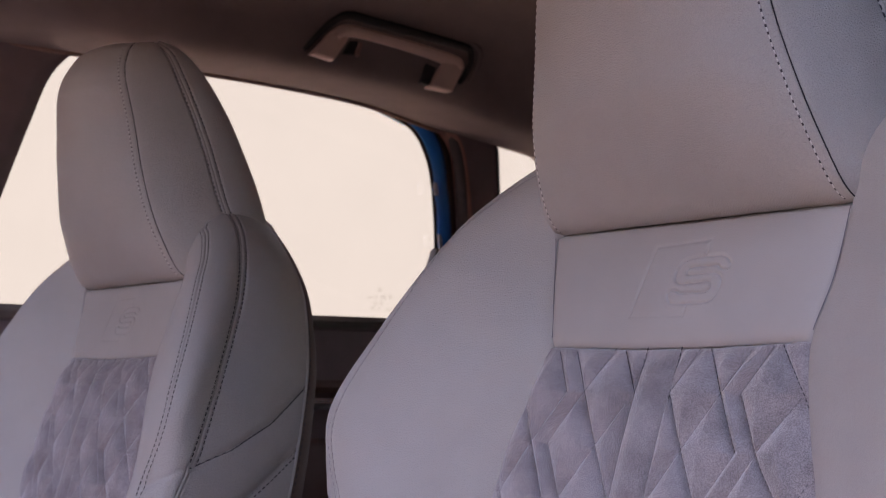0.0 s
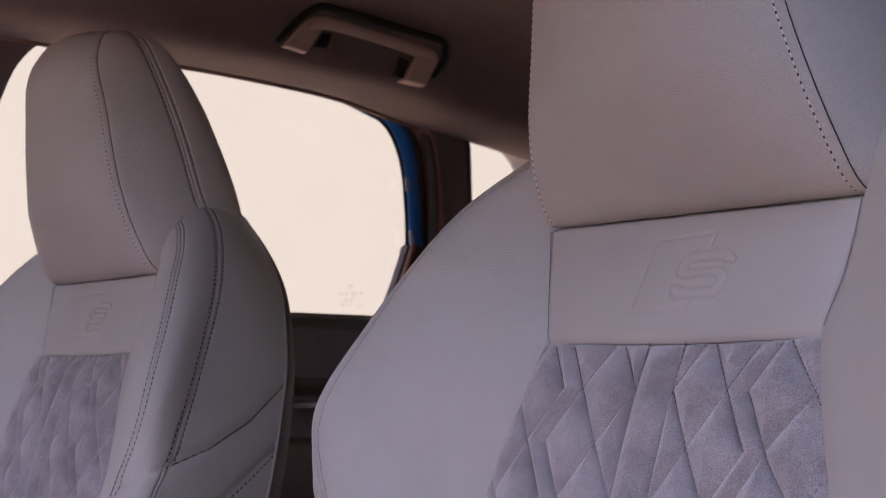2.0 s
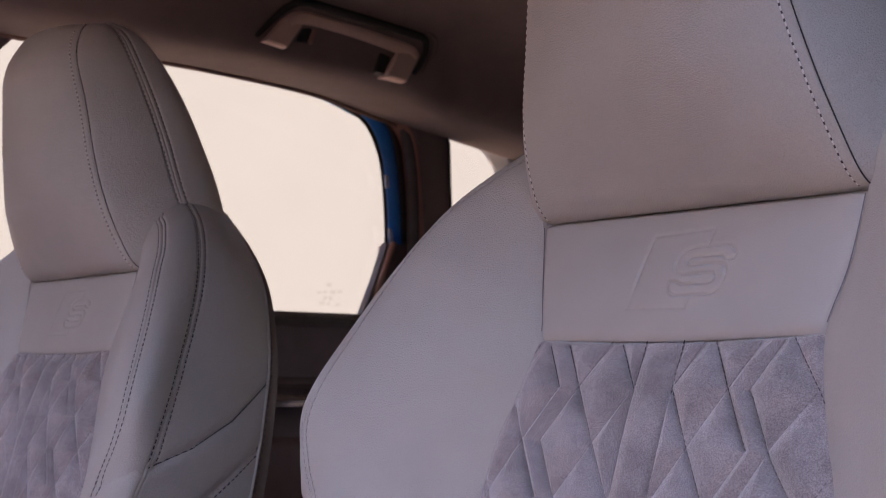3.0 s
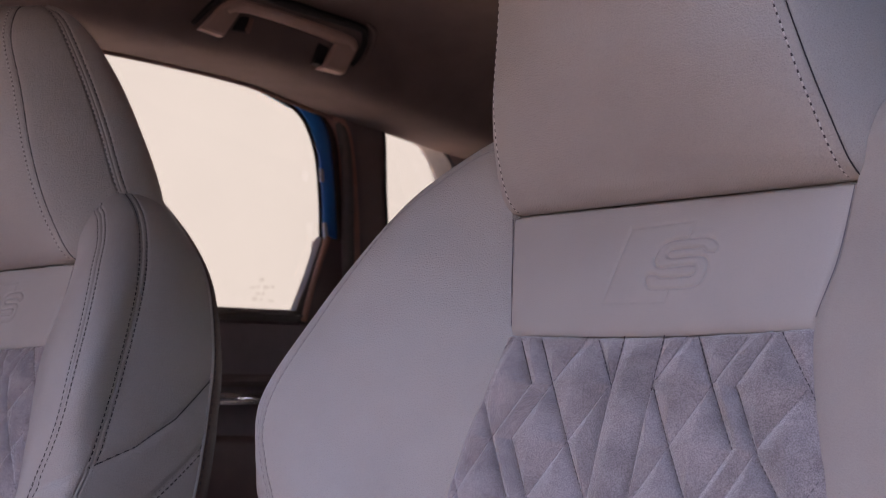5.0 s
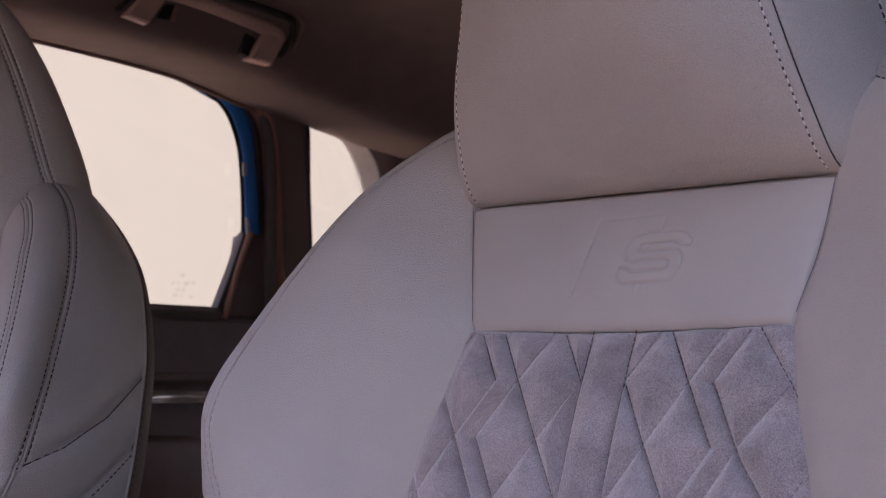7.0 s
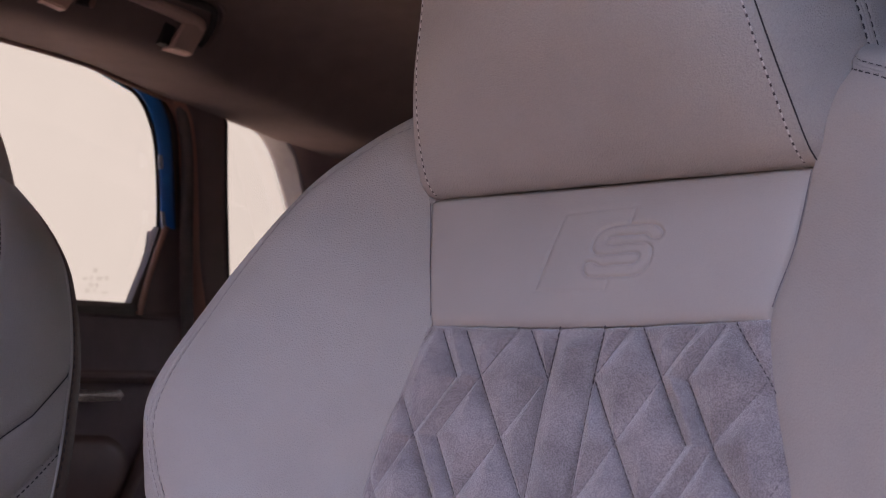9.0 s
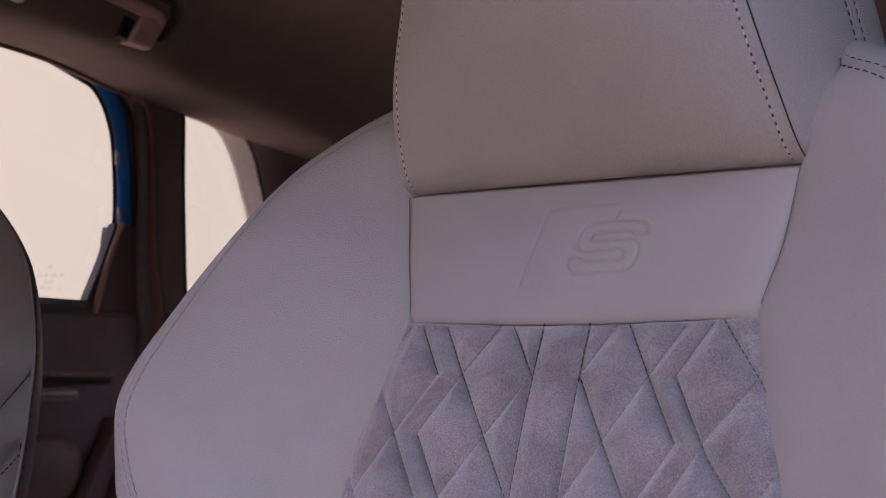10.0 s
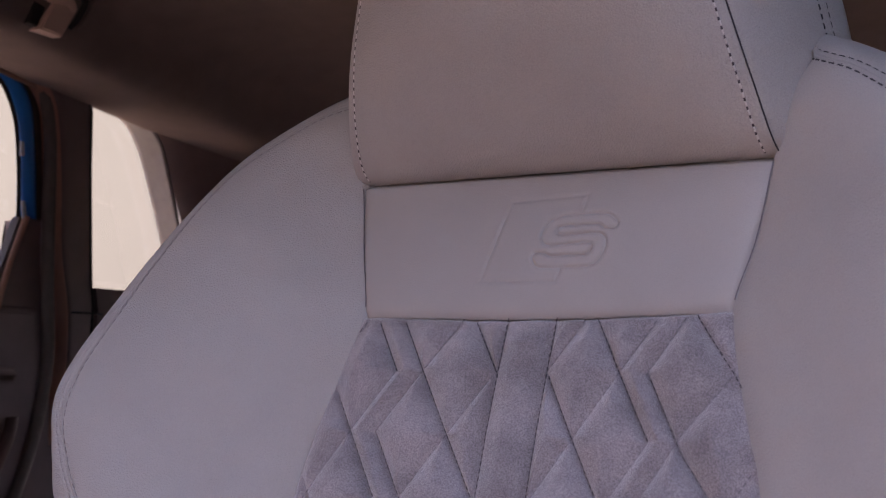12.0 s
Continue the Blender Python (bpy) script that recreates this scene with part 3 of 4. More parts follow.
    for z0 in (1.151, 1.091, 1.031):
        for lo, hi in ((0.0135, 0.075), (0.0700, 0.1315), (0.0130, 0.0130)):
            for sg in (1, -1):
                u = zigzag(zz, z0, lo, hi)
                u = np.abs(tight(u * sg))
                keep = u < half_width(zz) - (0.003 if sg < 0 else -0.001)
                if lo == hi and z0 != 1.151:
                    continue
                run, was = [], None
                for a, b, ok in zip(u, zz, keep):
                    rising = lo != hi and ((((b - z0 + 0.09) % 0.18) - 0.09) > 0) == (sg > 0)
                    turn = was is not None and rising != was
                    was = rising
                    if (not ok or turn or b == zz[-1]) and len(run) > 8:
                        side_rows = lit_rows if run[-1][3] else rows
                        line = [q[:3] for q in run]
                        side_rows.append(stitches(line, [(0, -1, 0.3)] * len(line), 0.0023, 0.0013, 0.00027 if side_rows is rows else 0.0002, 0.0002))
                    if not ok or turn:
                        run = []
                    if ok:
                        run.append((a * sg, base_y(b) + dip(b) * (a / half_width(b)) ** 2 + (0.0004 if not rising else -0.0013), b, rising))
    # Thread tone differs by slant in place of light across the quilt.
    tagged(put("stitching", joined(rows), THREAD_QUILT, insert, "thread along the quilted lines, toned dark on the shaded slant"), kind="stuff")
    tagged(put("stitching", joined(lit_rows), THREAD_SEAM, insert, "thread along the quilted lines, toned paler on the lit slant"), kind="stuff")
    z = np.linspace(0.70, 1.030, 20)
    half = np.interp(z, [.72, .85, 1.0, 1.095], [.135, .135, .128, .119])
    s = np.linspace(-1, 1, 30)
    P = np.stack([half[:, None] * s[None], np.broadcast_to(base_y(z)[:, None], (20, 30)), np.broadcast_to(z[:, None], (20, 30))], 2)
    put("lower_insert", sheet(P, (0, -1, 0.3)), SUEDE)
    # cushion and base
    bm = bmesh.new()
    bmesh.ops.create_cube(bm, size=1, matrix=Matrix.Translation((0, -0.36, 0.28)) @ Matrix.Diagonal((0.5, 0.54, 0.16, 1)))
    bmesh.ops.bevel(bm, geom=bm.edges[:], offset=0.045, segments=4, affect="EDGES")
    part("cushion", bm, LEATHER, seat)
    bm = bmesh.new()
    bmesh.ops.create_cube(bm, size=1, matrix=Matrix.Translation((0, -0.3, 0.105)) @ Matrix.Diagonal((0.42, 0.5, 0.21, 1)))
    bmesh.ops.bevel(bm, geom=bm.edges[:], offset=0.02, segments=2, affect="EDGES")
    part("seat_base", bm, SHELL, seat)
    return seat


driver_seat = tagged(car_seat(), "light grey leather sports car seat with quilted suede centre", "car seat", "front car seats")
copy_thing(driver_seat, pose(-SEAT_X, 0, FLOOR))


# ---- cabin side: x as a function of height ----
def side_x(z):
    return -0.76 + 0.15 * max(z - 1.25, 0)


def slab(name, outline, inner, depth, material, parent=None, label="", bevel=0.0):
    """A panel of the given outline in y and z, its inner face at x = inner(y, z), with thickness outward."""
    bm = bmesh.new()
    a = [bm.verts.new((inner(y, z), y, z)) for y, z in outline]
    b = [bm.verts.new((inner(y, z) - depth, y, z)) for y, z in outline]
    fa = bm.faces.new(a)
    bm.faces.new(b[::-1])
    for i in range(len(a)):
        j = (i + 1) % len(a)
        bm.faces.new((a[i], b[i], b[j], a[j]))
    if bevel:
        bmesh.ops.bevel(bm, geom=list(fa.edges), offset=bevel, segments=3, affect="EDGES")
    bmesh.ops.triangulate(bm, faces=[f for f in bm.faces if len(f.verts) > 4])
    return part(name, bm, material, parent, label, smooth=False)


def yz_curve(points, n):
    return curve([(y, z) for y, z in points], n)


def strip_yz(name, a, b, inner_a, inner_b, depth, material, parent=None, label="", m=8, bulge=0.0):
    """A band between two lines in y and z."""
    n = len(a)
    s = np.linspace(0, 1, m)
    P = np.zeros((n, m, 3))
    for i in range(n):
        xa, xb = inner_a(*a[i]), inner_b(*b[i])
        for j, q in enumerate(s):
            yz = a[i] * (1 - q) + b[i] * q
            P[i, j] = (xa * (1 - q) + xb * q + bulge * math.sin(math.pi * q), *yz)
    N = normals(P, (1, 0, 0))
    return fixed(link(name, *thick_sheet(P, N, depth), material, parent, label))


skin = lambda y, z: side_x(z)

# rear door, closed
REAR_EDGE = [(.648, 1.243), (.664, 1.295), (.676, 1.350), (.668, 1.400), (.656, 1.452), (.644, 1.483), (.622, 1.514), (.592, 1.532), (.555, 1.541)]
door = tagged(new("rear_door"), "closed rear car door, dark trim and blue painted window frame", "car door")
door.location = (0, 0, 0)
edge = yz_curve(REAR_EDGE[2:] + [(.50, 1.553)], 40)
lip = yz_curve([(.679, 1.352), (.671, 1.402), (.659, 1.454), (.647, 1.485), (.6245, 1.5165), (.5935, 1.5345), (.5555, 1.543), (.50, 1.556)], 40)
outer = yz_curve([(.704, 1.352), (.6925, 1.41), (.681, 1.456), (.670, 1.492), (.652, 1.519), (.625, 1.5365), (.585, 1.5485), (.53, 1.5625)], 40)
strip_yz("window_rubber", edge, lip, lambda y, z: side_x(z) - 0.004, skin, 0.012, BLACK, door, "thin black rubber window guide", 4)
strip_yz("window_frame", lip, outer, skin, lambda y, z: side_x(z) + 0.004, 0.02, BLUE, door, "bright blue painted metal frame", 10, 0.006)
slab("corner_trim", [(.652, 1.232), (.730, 1.232), (.712, 1.352), (.683, 1.356), (.668, 1.305)], lambda y, z: side_x(z) + 0.006, 0.02, TRIM, door, "dark brown triangular corner trim", 0.004)
ce = [(side_x(z) + 0.007, y, z) for y, z in ((.654, 1.232), (.662, 1.268), (.670, 1.305), (.684, 1.354))]
link("corner_edge", *tube(curve(ce, 20), 0.0045, 10), TRIM_HIGHLIGHT, door, "warm brown rounded edge")
slab("corner_seal", [(.638, 1.234), (.652, 1.232), (.668, 1.305), (.683, 1.356), (.676, 1.352), (.662, 1.300)], lambda y, z: side_x(z) + 0.002, 0.014, SEAL, door)
slab("door_body", [(-.05, .45), (.60, .45), (.70, .75), (.725, 1.232), (-.05, 1.232)], lambda y, z: -0.748, 0.07, DOOR_DARK, door, "black-brown door panel", 0.006)
bm = bmesh.new()
bmesh.ops.create_cube(bm, size=1, matrix=Matrix.Translation((-0.757, 0.30, 1.239)) @ Matrix.Diagonal((0.026, 0.70, 0.016, 1)))
bmesh.ops.bevel(bm, geom=bm.edges[:], offset=0.006, segments=3, affect="EDGES")
part("window_sill", bm, SEAL, door, "grey rubber window sill")
slab("pane", [(-.05, 1.22), (.68, 1.22), (.708, 1.35), (.690, 1.456), (.655, 1.535), (.61, 1.565), (.27, 1.60), (.06, 1.60), (-.03, 1.38)], lambda y, z: side_x(z) - 0.012, 0.004, GLASS, door, "clear window glass").visible_shadow = False
bm = bmesh.new()
bmesh.ops.create_cube(bm, size=1, matrix=Matrix.Translation((-0.731, 0.50, 1.124)) @ Matrix.Diagonal((0.022, 0.22, 0.016, 1)))
bmesh.ops.bevel(bm, geom=bm.edges[:], offset=0.005, segments=3, affect="EDGES")
part("door_handle", bm, CHROME, door, "satin chrome handle strip")
bm = bmesh.new()
bmesh.ops.create_cube(bm, size=1, matrix=Matrix.Translation((-0.744, 0.42, 1.148)) @ Matrix.Diagonal((0.018, 0.52, 0.017, 1)))
bmesh.ops.bevel(bm, geom=bm.edges[:], offset=0.005, segments=3, affect="EDGES")
part("trim_strip", bm, TRIM_RED, door, "brown trim strip")
bm = bmesh.new()
arm_top = curve([(.05, 1.075), (.30, 1.078), (.56, 1.073), (.610, 1.066), (.632, 1.040), (.620, 1.000), (.56, .95)], 60)
arm_low = curve([(.05, .93), (.20, .93), (.35, .93), (.40, .93), (.45, .93), (.48, .93), (.50, .93)], 60)
P = np.zeros((60, 14, 3))
for i in range(60):
    for j in range(14):
        q = j / 13
        P[i, j] = (-0.742 + 0.012 * math.sin(math.pi * min(q * 1.2, 0.5)), *(arm_top[i] * (1 - q) + arm_low[i] * q))
bm.free()
fixed(link("armrest", *thick_sheet(P, normals(P, (1, 0, 0)), 0.012), TRIM_RED, door, "brown padded armrest with a rounded end"))
rear_strip = strip_yz("rear_strip", yz_curve([(.668, 1.092), (.664, 1.075), (.652, 1.05), (.626, 1.00), (.59, .93)], 30), yz_curve([(.692, 1.092), (.687, 1.066), (.672, 1.035), (.646, .985), (.61, .92)], 30), lambda y, z: -0.742, lambda y, z: -0.746, 0.01, TRIM_RED, door, "brown edge of the door panel", 8, 0.006)
for y0, z0, y1, z1 in ((.6600, 1.4300, .6560, 1.4490), (.6790, 1.3500, .6725, 1.3735)):
    slab("sticker", [(y0, z0), (y0 + .0055, z0 + .001), (y1 + .0055, z1 - .001), (y1, z1)], lambda y, z: side_x(z) + 0.0075, 0.004, STICKER, door, "small pale sticker")
# etched marks in the glass's corner: plain bars
marks = []
rnd = random.Random(5)
for r, (y0, n) in enumerate(((.575, 3), (.582, 2), (.570, 4), (.590, 1))):
    for q in range(n):
        a, z0, w = y0 + q * 0.013 + rnd.uniform(-.003, .003), 1.258 + r * 0.009 + rnd.uniform(-.001, .001), rnd.uniform(.004, .010)
        h = rnd.uniform(.003, .006)
        marks.append(([(-0.7705, a, z0), (-0.7705, a + w, z0), (-0.7695, a + w, z0 + h), (-0.7695, a, z0 + h)], [(0, 1, 2, 3)]))
MARK = glass("etched_mark")
MARK.node_tree.nodes["Transparent BSDF"].inputs[0].default_value = (0.91, 0.90, 0.89, 1)
link("etched_marks", *joined(marks), MARK, door, "pale etched marks")

# door opening, body side
body_side = tagged(new("door_opening"), "grey sealed flange of the rear door opening", "door frame")
flange = yz_curve([(.740, 1.352), (.733, 1.41), (.724, 1.456), (.716, 1.492), (.702, 1.525), (.70, 1.56), (.62, 1.575), (.56, 1.583)], 40)
strip_yz("flange", outer, flange, lambda y, z: side_x(z) + 0.001, lambda y, z: side_x(z) - 0.004, 0.02, SEAL, body_side, "", 6)
slab("sill_side", [(.722, 1.356), (.80, 1.356), (.86, 1.2), (.84, .45), (.60, .45), (.70, .75), (.732, 1.232)], lambda y, z: -0.772, 0.05, DOOR_DARK, body_side, "dark door shut face")
# rubber seal
seal_line = np.array([(side_x(z) + 0.012, y, z) for y, z in yz_curve([(0.554, 1.561), (0.614, 1.552), (0.662, 1.535), (0.684, 1.505), (0.7, 1.46), (0.708, 1.41), (0.717, 1.35), (0.727, 1.29), (0.736, 1.235), (0.738, 1.16), (0.721, 1.07), (0.686, .98), (0.646, .90)], 70)])
tagged(link("door_seal", *tube(seal_line, 0.009, 8, 1.0, (0, 1, 0.3)), SEAL), "grey rubber seal round the door opening", "door seal")

# rear pillar trim with the fixed quarter window
pillar_x = lambda y, z: -0.700 - 0.16 * max(1.5 - z, 0) if z < 1.5 else -0.700 + 0.3 * (z - 1.5)
front_edge = yz_curve([(0.639, 1.533), (0.674, 1.505), (0.689, 1.475), (0.706, 1.405), (0.726, 1.311), (0.752, 1.231), (0.7638, 1.14), (0.751, 1.05), (0.72, .95)], 60)
front_in = yz_curve([(0.652, 1.536), (0.687, 1.508), (0.703, 1.475), (0.721, 1.405), (0.741, 1.311), (0.768, 1.231), (0.7808, 1.14), (0.771, 1.05), (0.74, .95)], 60)
pillar = tagged(new("rear_pillar_trim"), "dark brown moulded trim on the rear pillar", "pillar trim")
strip_yz("pillar_edge", front_edge, front_in, lambda y, z: pillar_x(y, z) - 0.02, pillar_x, 0.006, TRIM_HIGHLIGHT, pillar, "rounded warm brown front edge", 8, 0.004)
win_front = yz_curve([(.753, 1.530), (.765, 1.512), (.771, 1.498), (.784, 1.427), (.800, 1.352), (.817, 1.275), (.828, 1.235), (.834, 1.14), (.823, 1.05), (.798, .95)], 60)
win_dark = win_front - (.0115, 0)
strip_yz("pillar_panel", front_in, win_dark, pillar_x, lambda y, z: pillar_x(y, z) - 0.004, 0.006, TRIM, pillar, "", 6)
strip_yz("window_rubber", win_dark[:40], win_front[:40], lambda y, z: pillar_x(y, z) - 0.002, lambda y, z: pillar_x(y, z) - 0.012, 0.005, BLACK, pillar, "black rubber edge of the quarter window", 5)
slab("lower_panel", [(.817, 1.268), (1.03, 1.268), (1.02, .95), (.798, .95), (.823, 1.05), (.834, 1.14), (.828, 1.235)], lambda y, z: pillar_x(y, z) - 0.004, 0.02, TRIM, pillar)
fold = [(pillar_x(y, z) + 0.003, y, z) for y, z in ((.772, 1.232), (.80, 1.2325), (.83, 1.232))]
link("trim_joint", *tube(fold, 0.0015, 6), BLACK, pillar, "dark joint line")

joint = [(pillar_x(y, z) + 0.002, y, z) for y, z in ((.668, 1.5265), (.712, 1.524), (.769, 1.518))]
link("upper_joint", *tube(curve(joint, 16), 0.0022, 8), TRIM_HIGHLIGHT, pillar, "warm brown edge below the roof lining")

# quarter window behind the pillar
quarter = tagged(new("quarter_window"), "small fixed quarter window with a grey rubber surround", "car window")
glass_rear = yz_curve([(.800, 1.527), (.880, 1.504), (.946, 1.414), (1.03, 1.262)], 50)
seal_rear = yz_curve([(.786, 1.5235), (.8845, 1.4955), (.9345, 1.424), (1.016, 1.262)], 50)
strip_yz("rubber_surround", glass_rear, seal_rear, lambda y, z: pillar_x(y, z) - 0.050, lambda y, z: pillar_x(y, z) - 0.001, 0.004, REVEAL, quarter, "grey rubber surround", 8, 0.002)
slab("pane", [(.755, 1.250), (1.06, 1.250), (1.0, 1.345), (.90, 1.505), (.865, 1.535), (.755, 1.540)], lambda y, z: -0.765 - 0.16 * (1.5 - z), 0.004, GLASS, quarter, "clear fixed glass").visible_shadow = False

# rearmost pillar trim
tail = tagged(new("tail_pillar_trim"), "dark brown trim panel behind the quarter window", "pillar trim")
tail_front = yz_curve([(.792, 1.5265), (.8825, 1.4945), (.932, 1.4245), (1.013, 1.262), (1.04, .95)], 60)
tail_back = yz_curve([(1.50, 1.50), (1.50, 1.47), (1.5, 1.44), (1.5, 1.40), (1.5, 1.36), (1.5, 1.30), (1.5, 1.2), (1.5, .95)], 60)
strip_yz("tail_panel", tail_front, tail_back, lambda y, z: pillar_x(y, z) + 0.002, lambda y, z: -0.50, 0.02, TRIM, tail, "", 16, 0.02)

# centre pillar trim, with the belt rail below it
b_edge = [(.135, 1.568), (.101, 1.562), (.080, 1.550), (.0585, 1.520), (.0405, 1.466), (.0253, 1.417), (.0125, 1.374), (-.028, 1.248)]
centre = tagged(new("centre_pillar_trim"), "dark brown trim on the centre pillar", "pillar trim")
edge_b = yz_curve(b_edge, 40)
front_b = yz_curve([(-.13, 1.572), (-.135, 1.562), (-.138, 1.55), (-.142, 1.52), (-.150, 1.466), (-.157, 1.417), (-.163, 1.374), (-.18, 1.248)], 40)
strip_yz("upper_panel", edge_b, front_b, lambda y, z: side_x(z) + 0.004, lambda y, z: side_x(z) + 0.01, 0.03, TRIM, centre, "", 10, 0.004)
slab("lower_panel", [(-.052, 1.246), (-.180, 1.246), (-.22, .40), (-.052, .40)], lambda y, z: -0.735, 0.06, TRIM, centre, "", 0.008)


# ---- roof lining ----
SECTION = [(-.716, 1.559), (-.695, 1.5545), (-.650, 1.5500), (-.600, 1.5475), (-.572, 1.5495), (-.553, 1.558), (-.538, 1.580), (-.522, 1.605), (-.485, 1.630), (-.40, 1.646), (-.2, 1.656), (0, 1.658)]


# The unseen front end is lowered to shade the headrest tops.
DROP = curve([(-.70, -.150), (-.55, -.105), (-.40, -.050), (-.2, -.008), (.0, 0), (.2, 0), (.35, -.001), (.5, -.008), (.58, -.020), (.66, -.034), (.80, -.050), (.92, -.068), (1.1, -.10), (1.7, -.22)], 200)


def roof_drop(y):
    return float(np.interp(y, DROP[:, 0], DROP[:, 1]))


NEAR_ROOF = 0.585       # the roof's edge over the open door, drawn in to admit side light
half = curve([(x, 0, z) for x, z in SECTION], 60)
section = np.vstack([half, mirrored(half[::-1][1:]) * [NEAR_ROOF / .716, 1, 1]])
ys = np.linspace(-.55, 1.62, 218)
P = np.stack([section + np.array([0, y, roof_drop(y)]) for y in ys])
N = normals(P, (0, 0, -1))
fold = curve([(-.45, .585, 1.645), (-.515, .600, 1.598), (-.535, .622, 1.560), (-.545, .640, 1.535)], 24)
P = sink(P, N, [fold], 0.007, 0.013)
fixed(tagged(link("ceiling", *thick_sheet(P, N, 0.015), HEADLINER), "charcoal cloth roof lining", "roof lining", kind="structure"))
# Paler tube stands in for the lining's edge lit through the window.
lip = np.array([(-0.708, y, 1.5560 + roof_drop(y)) for y in np.linspace(-.10, .70, 60)])
tagged(link("window_trim", *tube(lip, 0.0042, 12), TRIM_SOFT), "warm brown lip painted as the lit lining edge above the rear side window", "window trim")
# blue roof skin over it
P = np.stack([np.stack([np.linspace(-.74, NEAR_ROOF + .02, 30), np.full(30, y), 1.73 - 0.13 * np.linspace(-1, 1, 30) ** 4 + roof_drop(y)], 1) for y in np.linspace(-.57, 1.66, 36)])
fixed(tagged(link("roof", *thick_sheet(P, normals(P, (0, 0, 1)), 0.01), BLUE), "blue painted car roof skin", "car roof", kind="structure"))


# ---- grab handle on the roof lining ----
def grab_handle():
    h = tagged(new("grab_handle"), "brown-grey folding grab handle on the roof lining", "grab handle")
    base = Vector((-0.545, 0.45, 1.58))
    h.location = base
    face_x = lambda z: -.528 - .28 * (1.60 - z)

    def plate(name, outline, x0, x1, bevel, material, label="", lean=0.0):
        """A solid of the given outline in y and z, from x0 to x1 off the handle's plane, its edges rounded; lean sets its lower end back."""
        top = max(z for _, z in outline)
        bm = bmesh.new()
        a = [bm.verts.new(Vector((face_x(z) + x0 - lean * (top - z), y, z)) - base) for y, z in outline]
        b = [bm.verts.new(Vector((face_x(z) + x1, y, z)) - base) for y, z in outline]
        fa = bm.faces.new(a)
        bm.faces.new(b[::-1])
        for p in range(len(a)):
            q = (p + 1) % len(a)
            bm.faces.new((a[p], b[p], b[q], a[q]))
        bmesh.ops.bevel(bm, geom=list(fa.edges), offset=bevel, segments=3, affect="EDGES")
        return part(name, bm, material, h, label, smooth=False)

    over = curve([(.3455, 1.589), (.3602, 1.601), (.377, 1.6044), (.4133, 1.602), (.4548, 1.599), (.5021, 1.595), (.5371, 1.5925), (.556, 1.588), (.5625, 1.576)], 60)
    under = curve([(.361, 1.582), (.3700, 1.5855), (.3800, 1.5870), (.3964, 1.5872), (.4457, 1.5840), (.4972, 1.5786), (.5239, 1.575), (.540, 1.573), (.551, 1.569)], 60)
    P = np.zeros((60, 14, 3))
    for a in range(60):
        for c in range(14):
            q = c / 13
            y, z = over[a] * (1 - q) + under[a] * q
            P[a, c] = (face_x(z) + 0.007 * min(1, 2.6 * min(q, 1 - q)) ** 0.6, y, z)
    v, f = thick_sheet(P, normals(P, (1, 0, -0.3)), 0.016)
    fixed(link("grip", v - np.array(base), f, GRIP, h))
    plate("front_foot", [(.3275, 1.5605), (.3605, 1.5570), (.3755, 1.5855), (.3570, 1.5955), (.3450, 1.588)], .003, -.026, .0018, GRIP, "", 0.08)
    plate("rear_foot", [(.5145, 1.5440), (.5490, 1.5415), (.5620, 1.5765), (.5560, 1.5810), (.5240, 1.5745)], .005, -.030, .0018, GRIP, "", 0.04)
    # Raised black plates stand in for the shade inside the hinge pockets.
    plate("hinge_pocket_shade", [(.3735, 1.5670), (.3785, 1.5840), (.3925, 1.5865), (.3925, 1.5675)], -.002, -.026, .001, BLACK, "black plate painted as the shaded hinge pocket")
    plate("hinge_pocket_shade", [(.5010, 1.5485), (.5000, 1.5730), (.5110, 1.5765), (.5200, 1.5715), (.5140, 1.5465)], -.002, -.026, .001, BLACK, "black plate painted as the shaded hinge pocket")
    plate("coat_hook", [(.3885, 1.5685), (.3925, 1.5835), (.3985, 1.5830), (.3965, 1.5670)], .000, -.020, .0015, TRIM_SOFT, "small coat hook")
    liner = lambda z: float(np.interp(z, [1.540, 1.5495, 1.558, 1.580, 1.605, 1.630], [-.60, -.572, -.553, -.538, -.522, -.485]))
    # No recess is cut: a black tube gives its shade above the grip.
    rim = curve([(.3180, 1.5650), (.3330, 1.5860), (.3475, 1.6020), (.3636, 1.6090), (.4036, 1.6070), (.4743, 1.6025), (.5356, 1.5975), (.5570, 1.5930), (.5655, 1.5820), (.5645, 1.5640), (.5600, 1.5540)], 80)
    v, f = tube([(liner(z - roof_drop(y)) + 0.002, y, z) for y, z in rim], 0.0062 * np.sin(np.linspace(0.25, np.pi - 0.25, 80)) ** 0.5, 10)
    link("recess_shade", v - np.array(base), f, BLACK, h, "black tube painted as the shaded recess round the handle")
    swell = curve([(.5560, 1.6010), (.5700, 1.5950), (.5790, 1.5830), (.5775, 1.5680), (.5740, 1.5560)], 40)
    v, f = tube([(liner(z - roof_drop(y)) - 0.001, y, z) for y, z in swell], 0.0045 * np.sin(np.linspace(0.15, np.pi - 0.15, 40)) ** 0.6, 10)
    link("moulded_lip", v - np.array(base), f, HEADLINER, h, "raised lip of the lining round the handle")
    return h


grab_handle()

# ---- rear bench, dark ----
bench = tagged(new("rear_bench"), "dark grey rear seat bench with rounded side bolster", "rear seat")
bench.location = (0, 1.1, FLOOR)
P = []
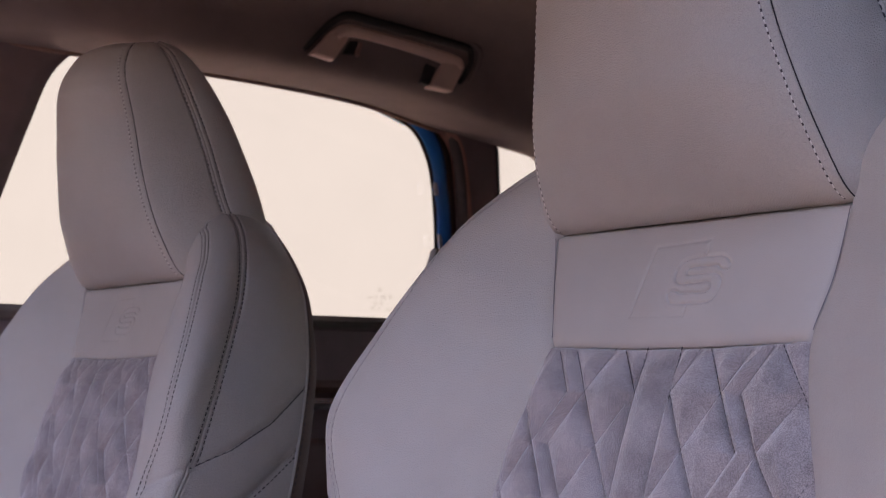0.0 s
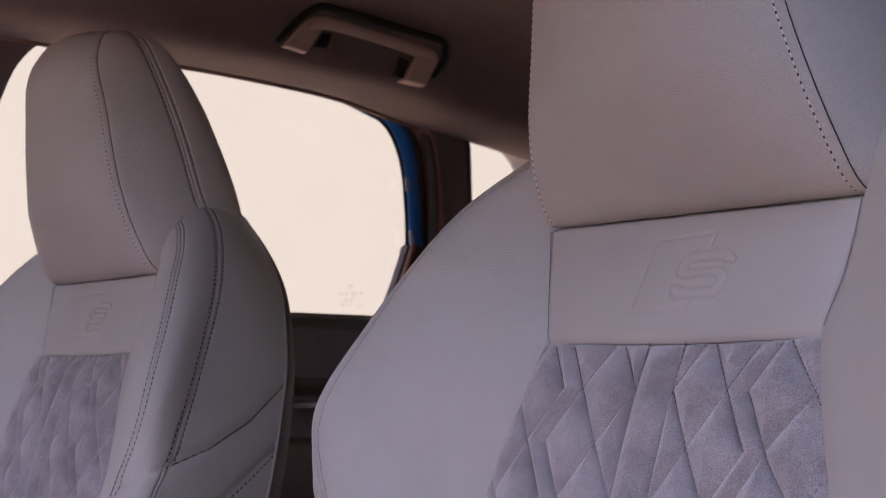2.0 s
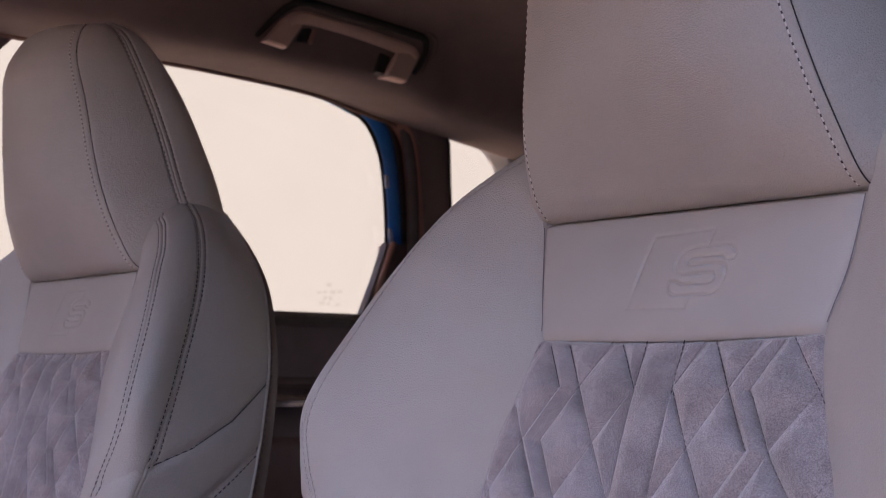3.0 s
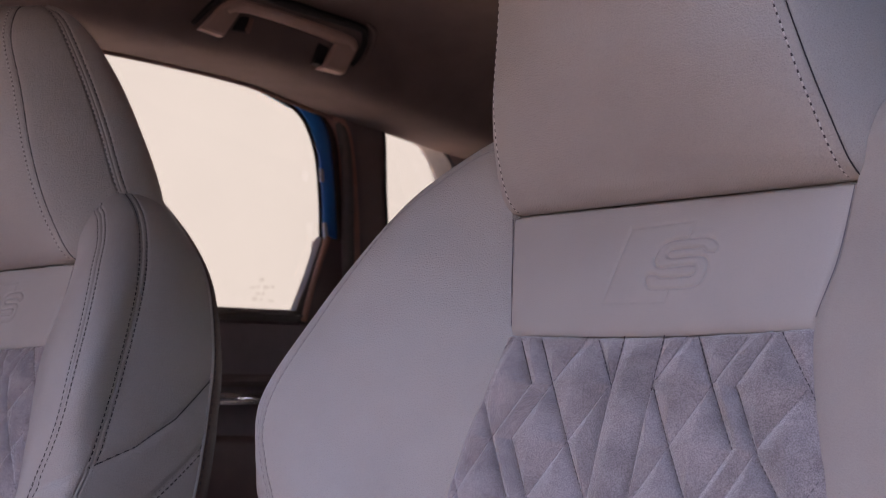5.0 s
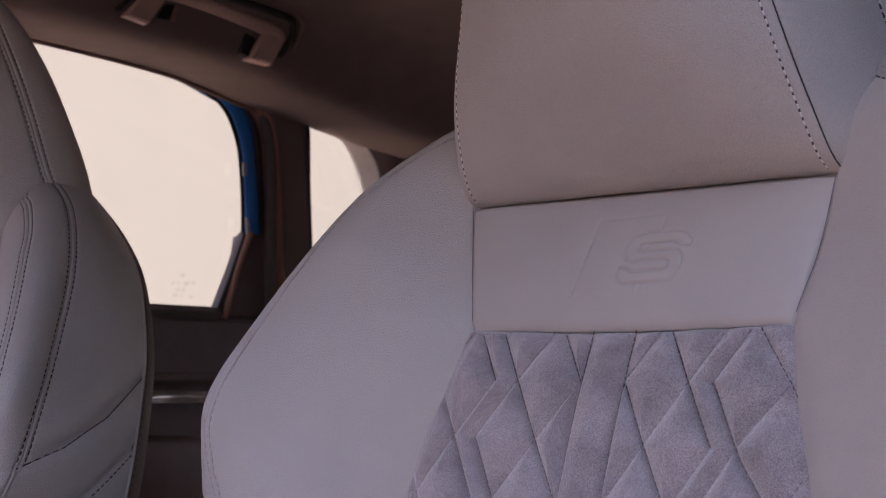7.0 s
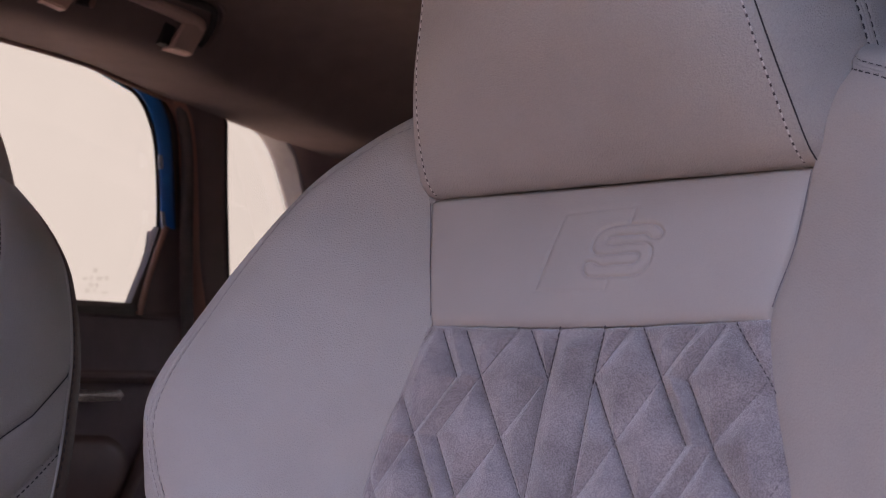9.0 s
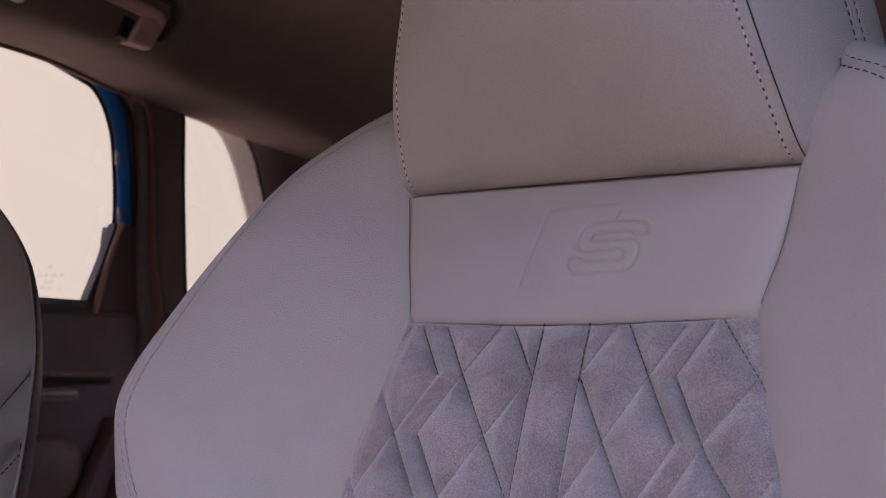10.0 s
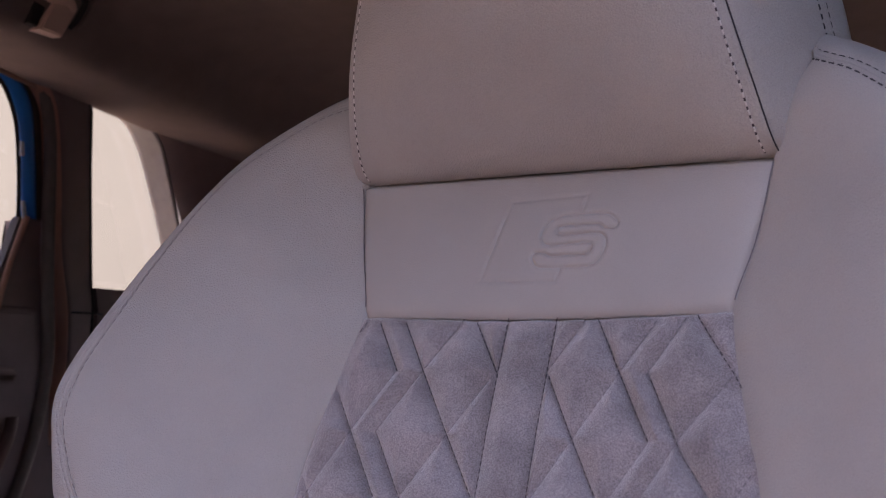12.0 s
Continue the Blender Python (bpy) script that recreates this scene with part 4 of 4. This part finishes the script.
for z in np.linspace(0.3, 0.75, 16):
    row = []
    for a in np.linspace(-1, 1, 30):
        x = 0.66 * a
        y = 0.16 * (z - 0.3) - 0.05 - 0.05 * math.exp(-((abs(a) - 0.9) / 0.15) ** 2) + 0.06 * max(0, abs(a) - 0.93) / 0.07
        row.append((x, y - 0.05 * math.sin(math.pi * (z - 0.3) / 0.45), z))
    P.append(row)
P = np.array(P)
fixed(link("backrest", *thick_sheet(P, normals(P, (0, -1, 0.2)), 0.12), BENCH, bench))
bm = bmesh.new()
bmesh.ops.create_cube(bm, size=1, matrix=Matrix.Translation((0, -0.25, 0.2)) @ Matrix.Diagonal((1.3, 0.52, 0.22, 1)))
bmesh.ops.bevel(bm, geom=bm.edges[:], offset=0.05, segments=4, affect="EDGES")
part("cushion", bm, BENCH, bench)
bm = bmesh.new()
bmesh.ops.create_cube(bm, size=1, matrix=Matrix.Translation((0, -0.2, 0.045)) @ Matrix.Diagonal((1.2, 0.4, 0.09, 1)))
part("bench_base", bm, SHELL, bench, smooth=False)


# ---- plain walls that close the cabin, added light blockers, and what lies outside ----
def block(name, lo, hi, material, label, category):
    bm = bmesh.new()
    c, d = (np.array(lo) + hi) / 2, np.array(hi) - lo
    bmesh.ops.create_cube(bm, size=1, matrix=Matrix.Translation(c) @ Matrix.Diagonal((*d, 1)))
    return tagged(part(name, bm, material, None, smooth=False), label, category, kind="structure")


block("floor", (-.74, -1.3, FLOOR - .05), (.74, 1.62, FLOOR), FLOORMAT, "dark carpeted cabin floor", "car floor")
# Heights of these cabin walls are set by the light they block.
block("wall_rear", (-.74, 1.62, FLOOR - .05), (.74, 1.66, 1.28), DARK_WALL, "plain dark cabin rear wall", "wall")
block("wall_left", (.74, -.06, FLOOR - .05), (.80, 1.66, 1.56), DARK_WALL, "plain dark cabin side, closed up to the roof to block light", "wall")
block("wall_front", (-.74, -1.34, FLOOR - .05), (.74, -1.3, 1.12), TRIM, "plain dark bulkhead below the windscreen", "wall")
block("wall_right_front", (-.80, -1.3, FLOOR - .05), (-.745, -.22, 1.02), TRIM, "plain dark front door lower part", "wall")
# Added block, out of view, that stops light leaking in over the side.
block("light_block_rail", (.60, -.06, 1.56), (.80, 1.66, 1.62), DARK_WALL, "unseen dark block added to close a light gap at the roof", "wall")
# Unseen dark walls, added only to block light from some directions.
block("light_block_front", (0.2, -6.3, 0), (5.0, -6.0, 2.0), DARK_WALL, "unseen dark wall added to block light ahead of the car", "wall")
block("light_block_tall", (-7.0, -6.3, 0), (0.2, -6.0, 4.0), DARK_WALL, "unseen higher dark wall added to block light ahead of the car", "wall")
block("light_block_far", (-2.4, -7.0, 0), (-2.2, -0.7, 2.7), DARK_WALL, "unseen dark wall added to block light beside the car", "wall")
block("light_block_near", (1.5, -2.0, 0), (1.7, 5.5, 1.92), DARK_WALL, "unseen dark wall added to block light beside the car", "wall")
bm = bmesh.new()
bmesh.ops.create_grid(bm, x_segments=8, y_segments=8, size=400)
tagged(part("ground", bm, SAND, None, smooth=False), "dusty grey ground", "ground", kind="structure")
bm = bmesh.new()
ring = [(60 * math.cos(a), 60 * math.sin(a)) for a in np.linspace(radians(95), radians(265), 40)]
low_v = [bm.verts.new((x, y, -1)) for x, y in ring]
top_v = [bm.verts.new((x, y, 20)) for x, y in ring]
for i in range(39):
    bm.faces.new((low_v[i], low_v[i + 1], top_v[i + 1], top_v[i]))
tagged(part("backdrop", bm, BACKDROP_GLOW, None), "glowing backdrop standing in for the bright distance", "backdrop", kind="structure")
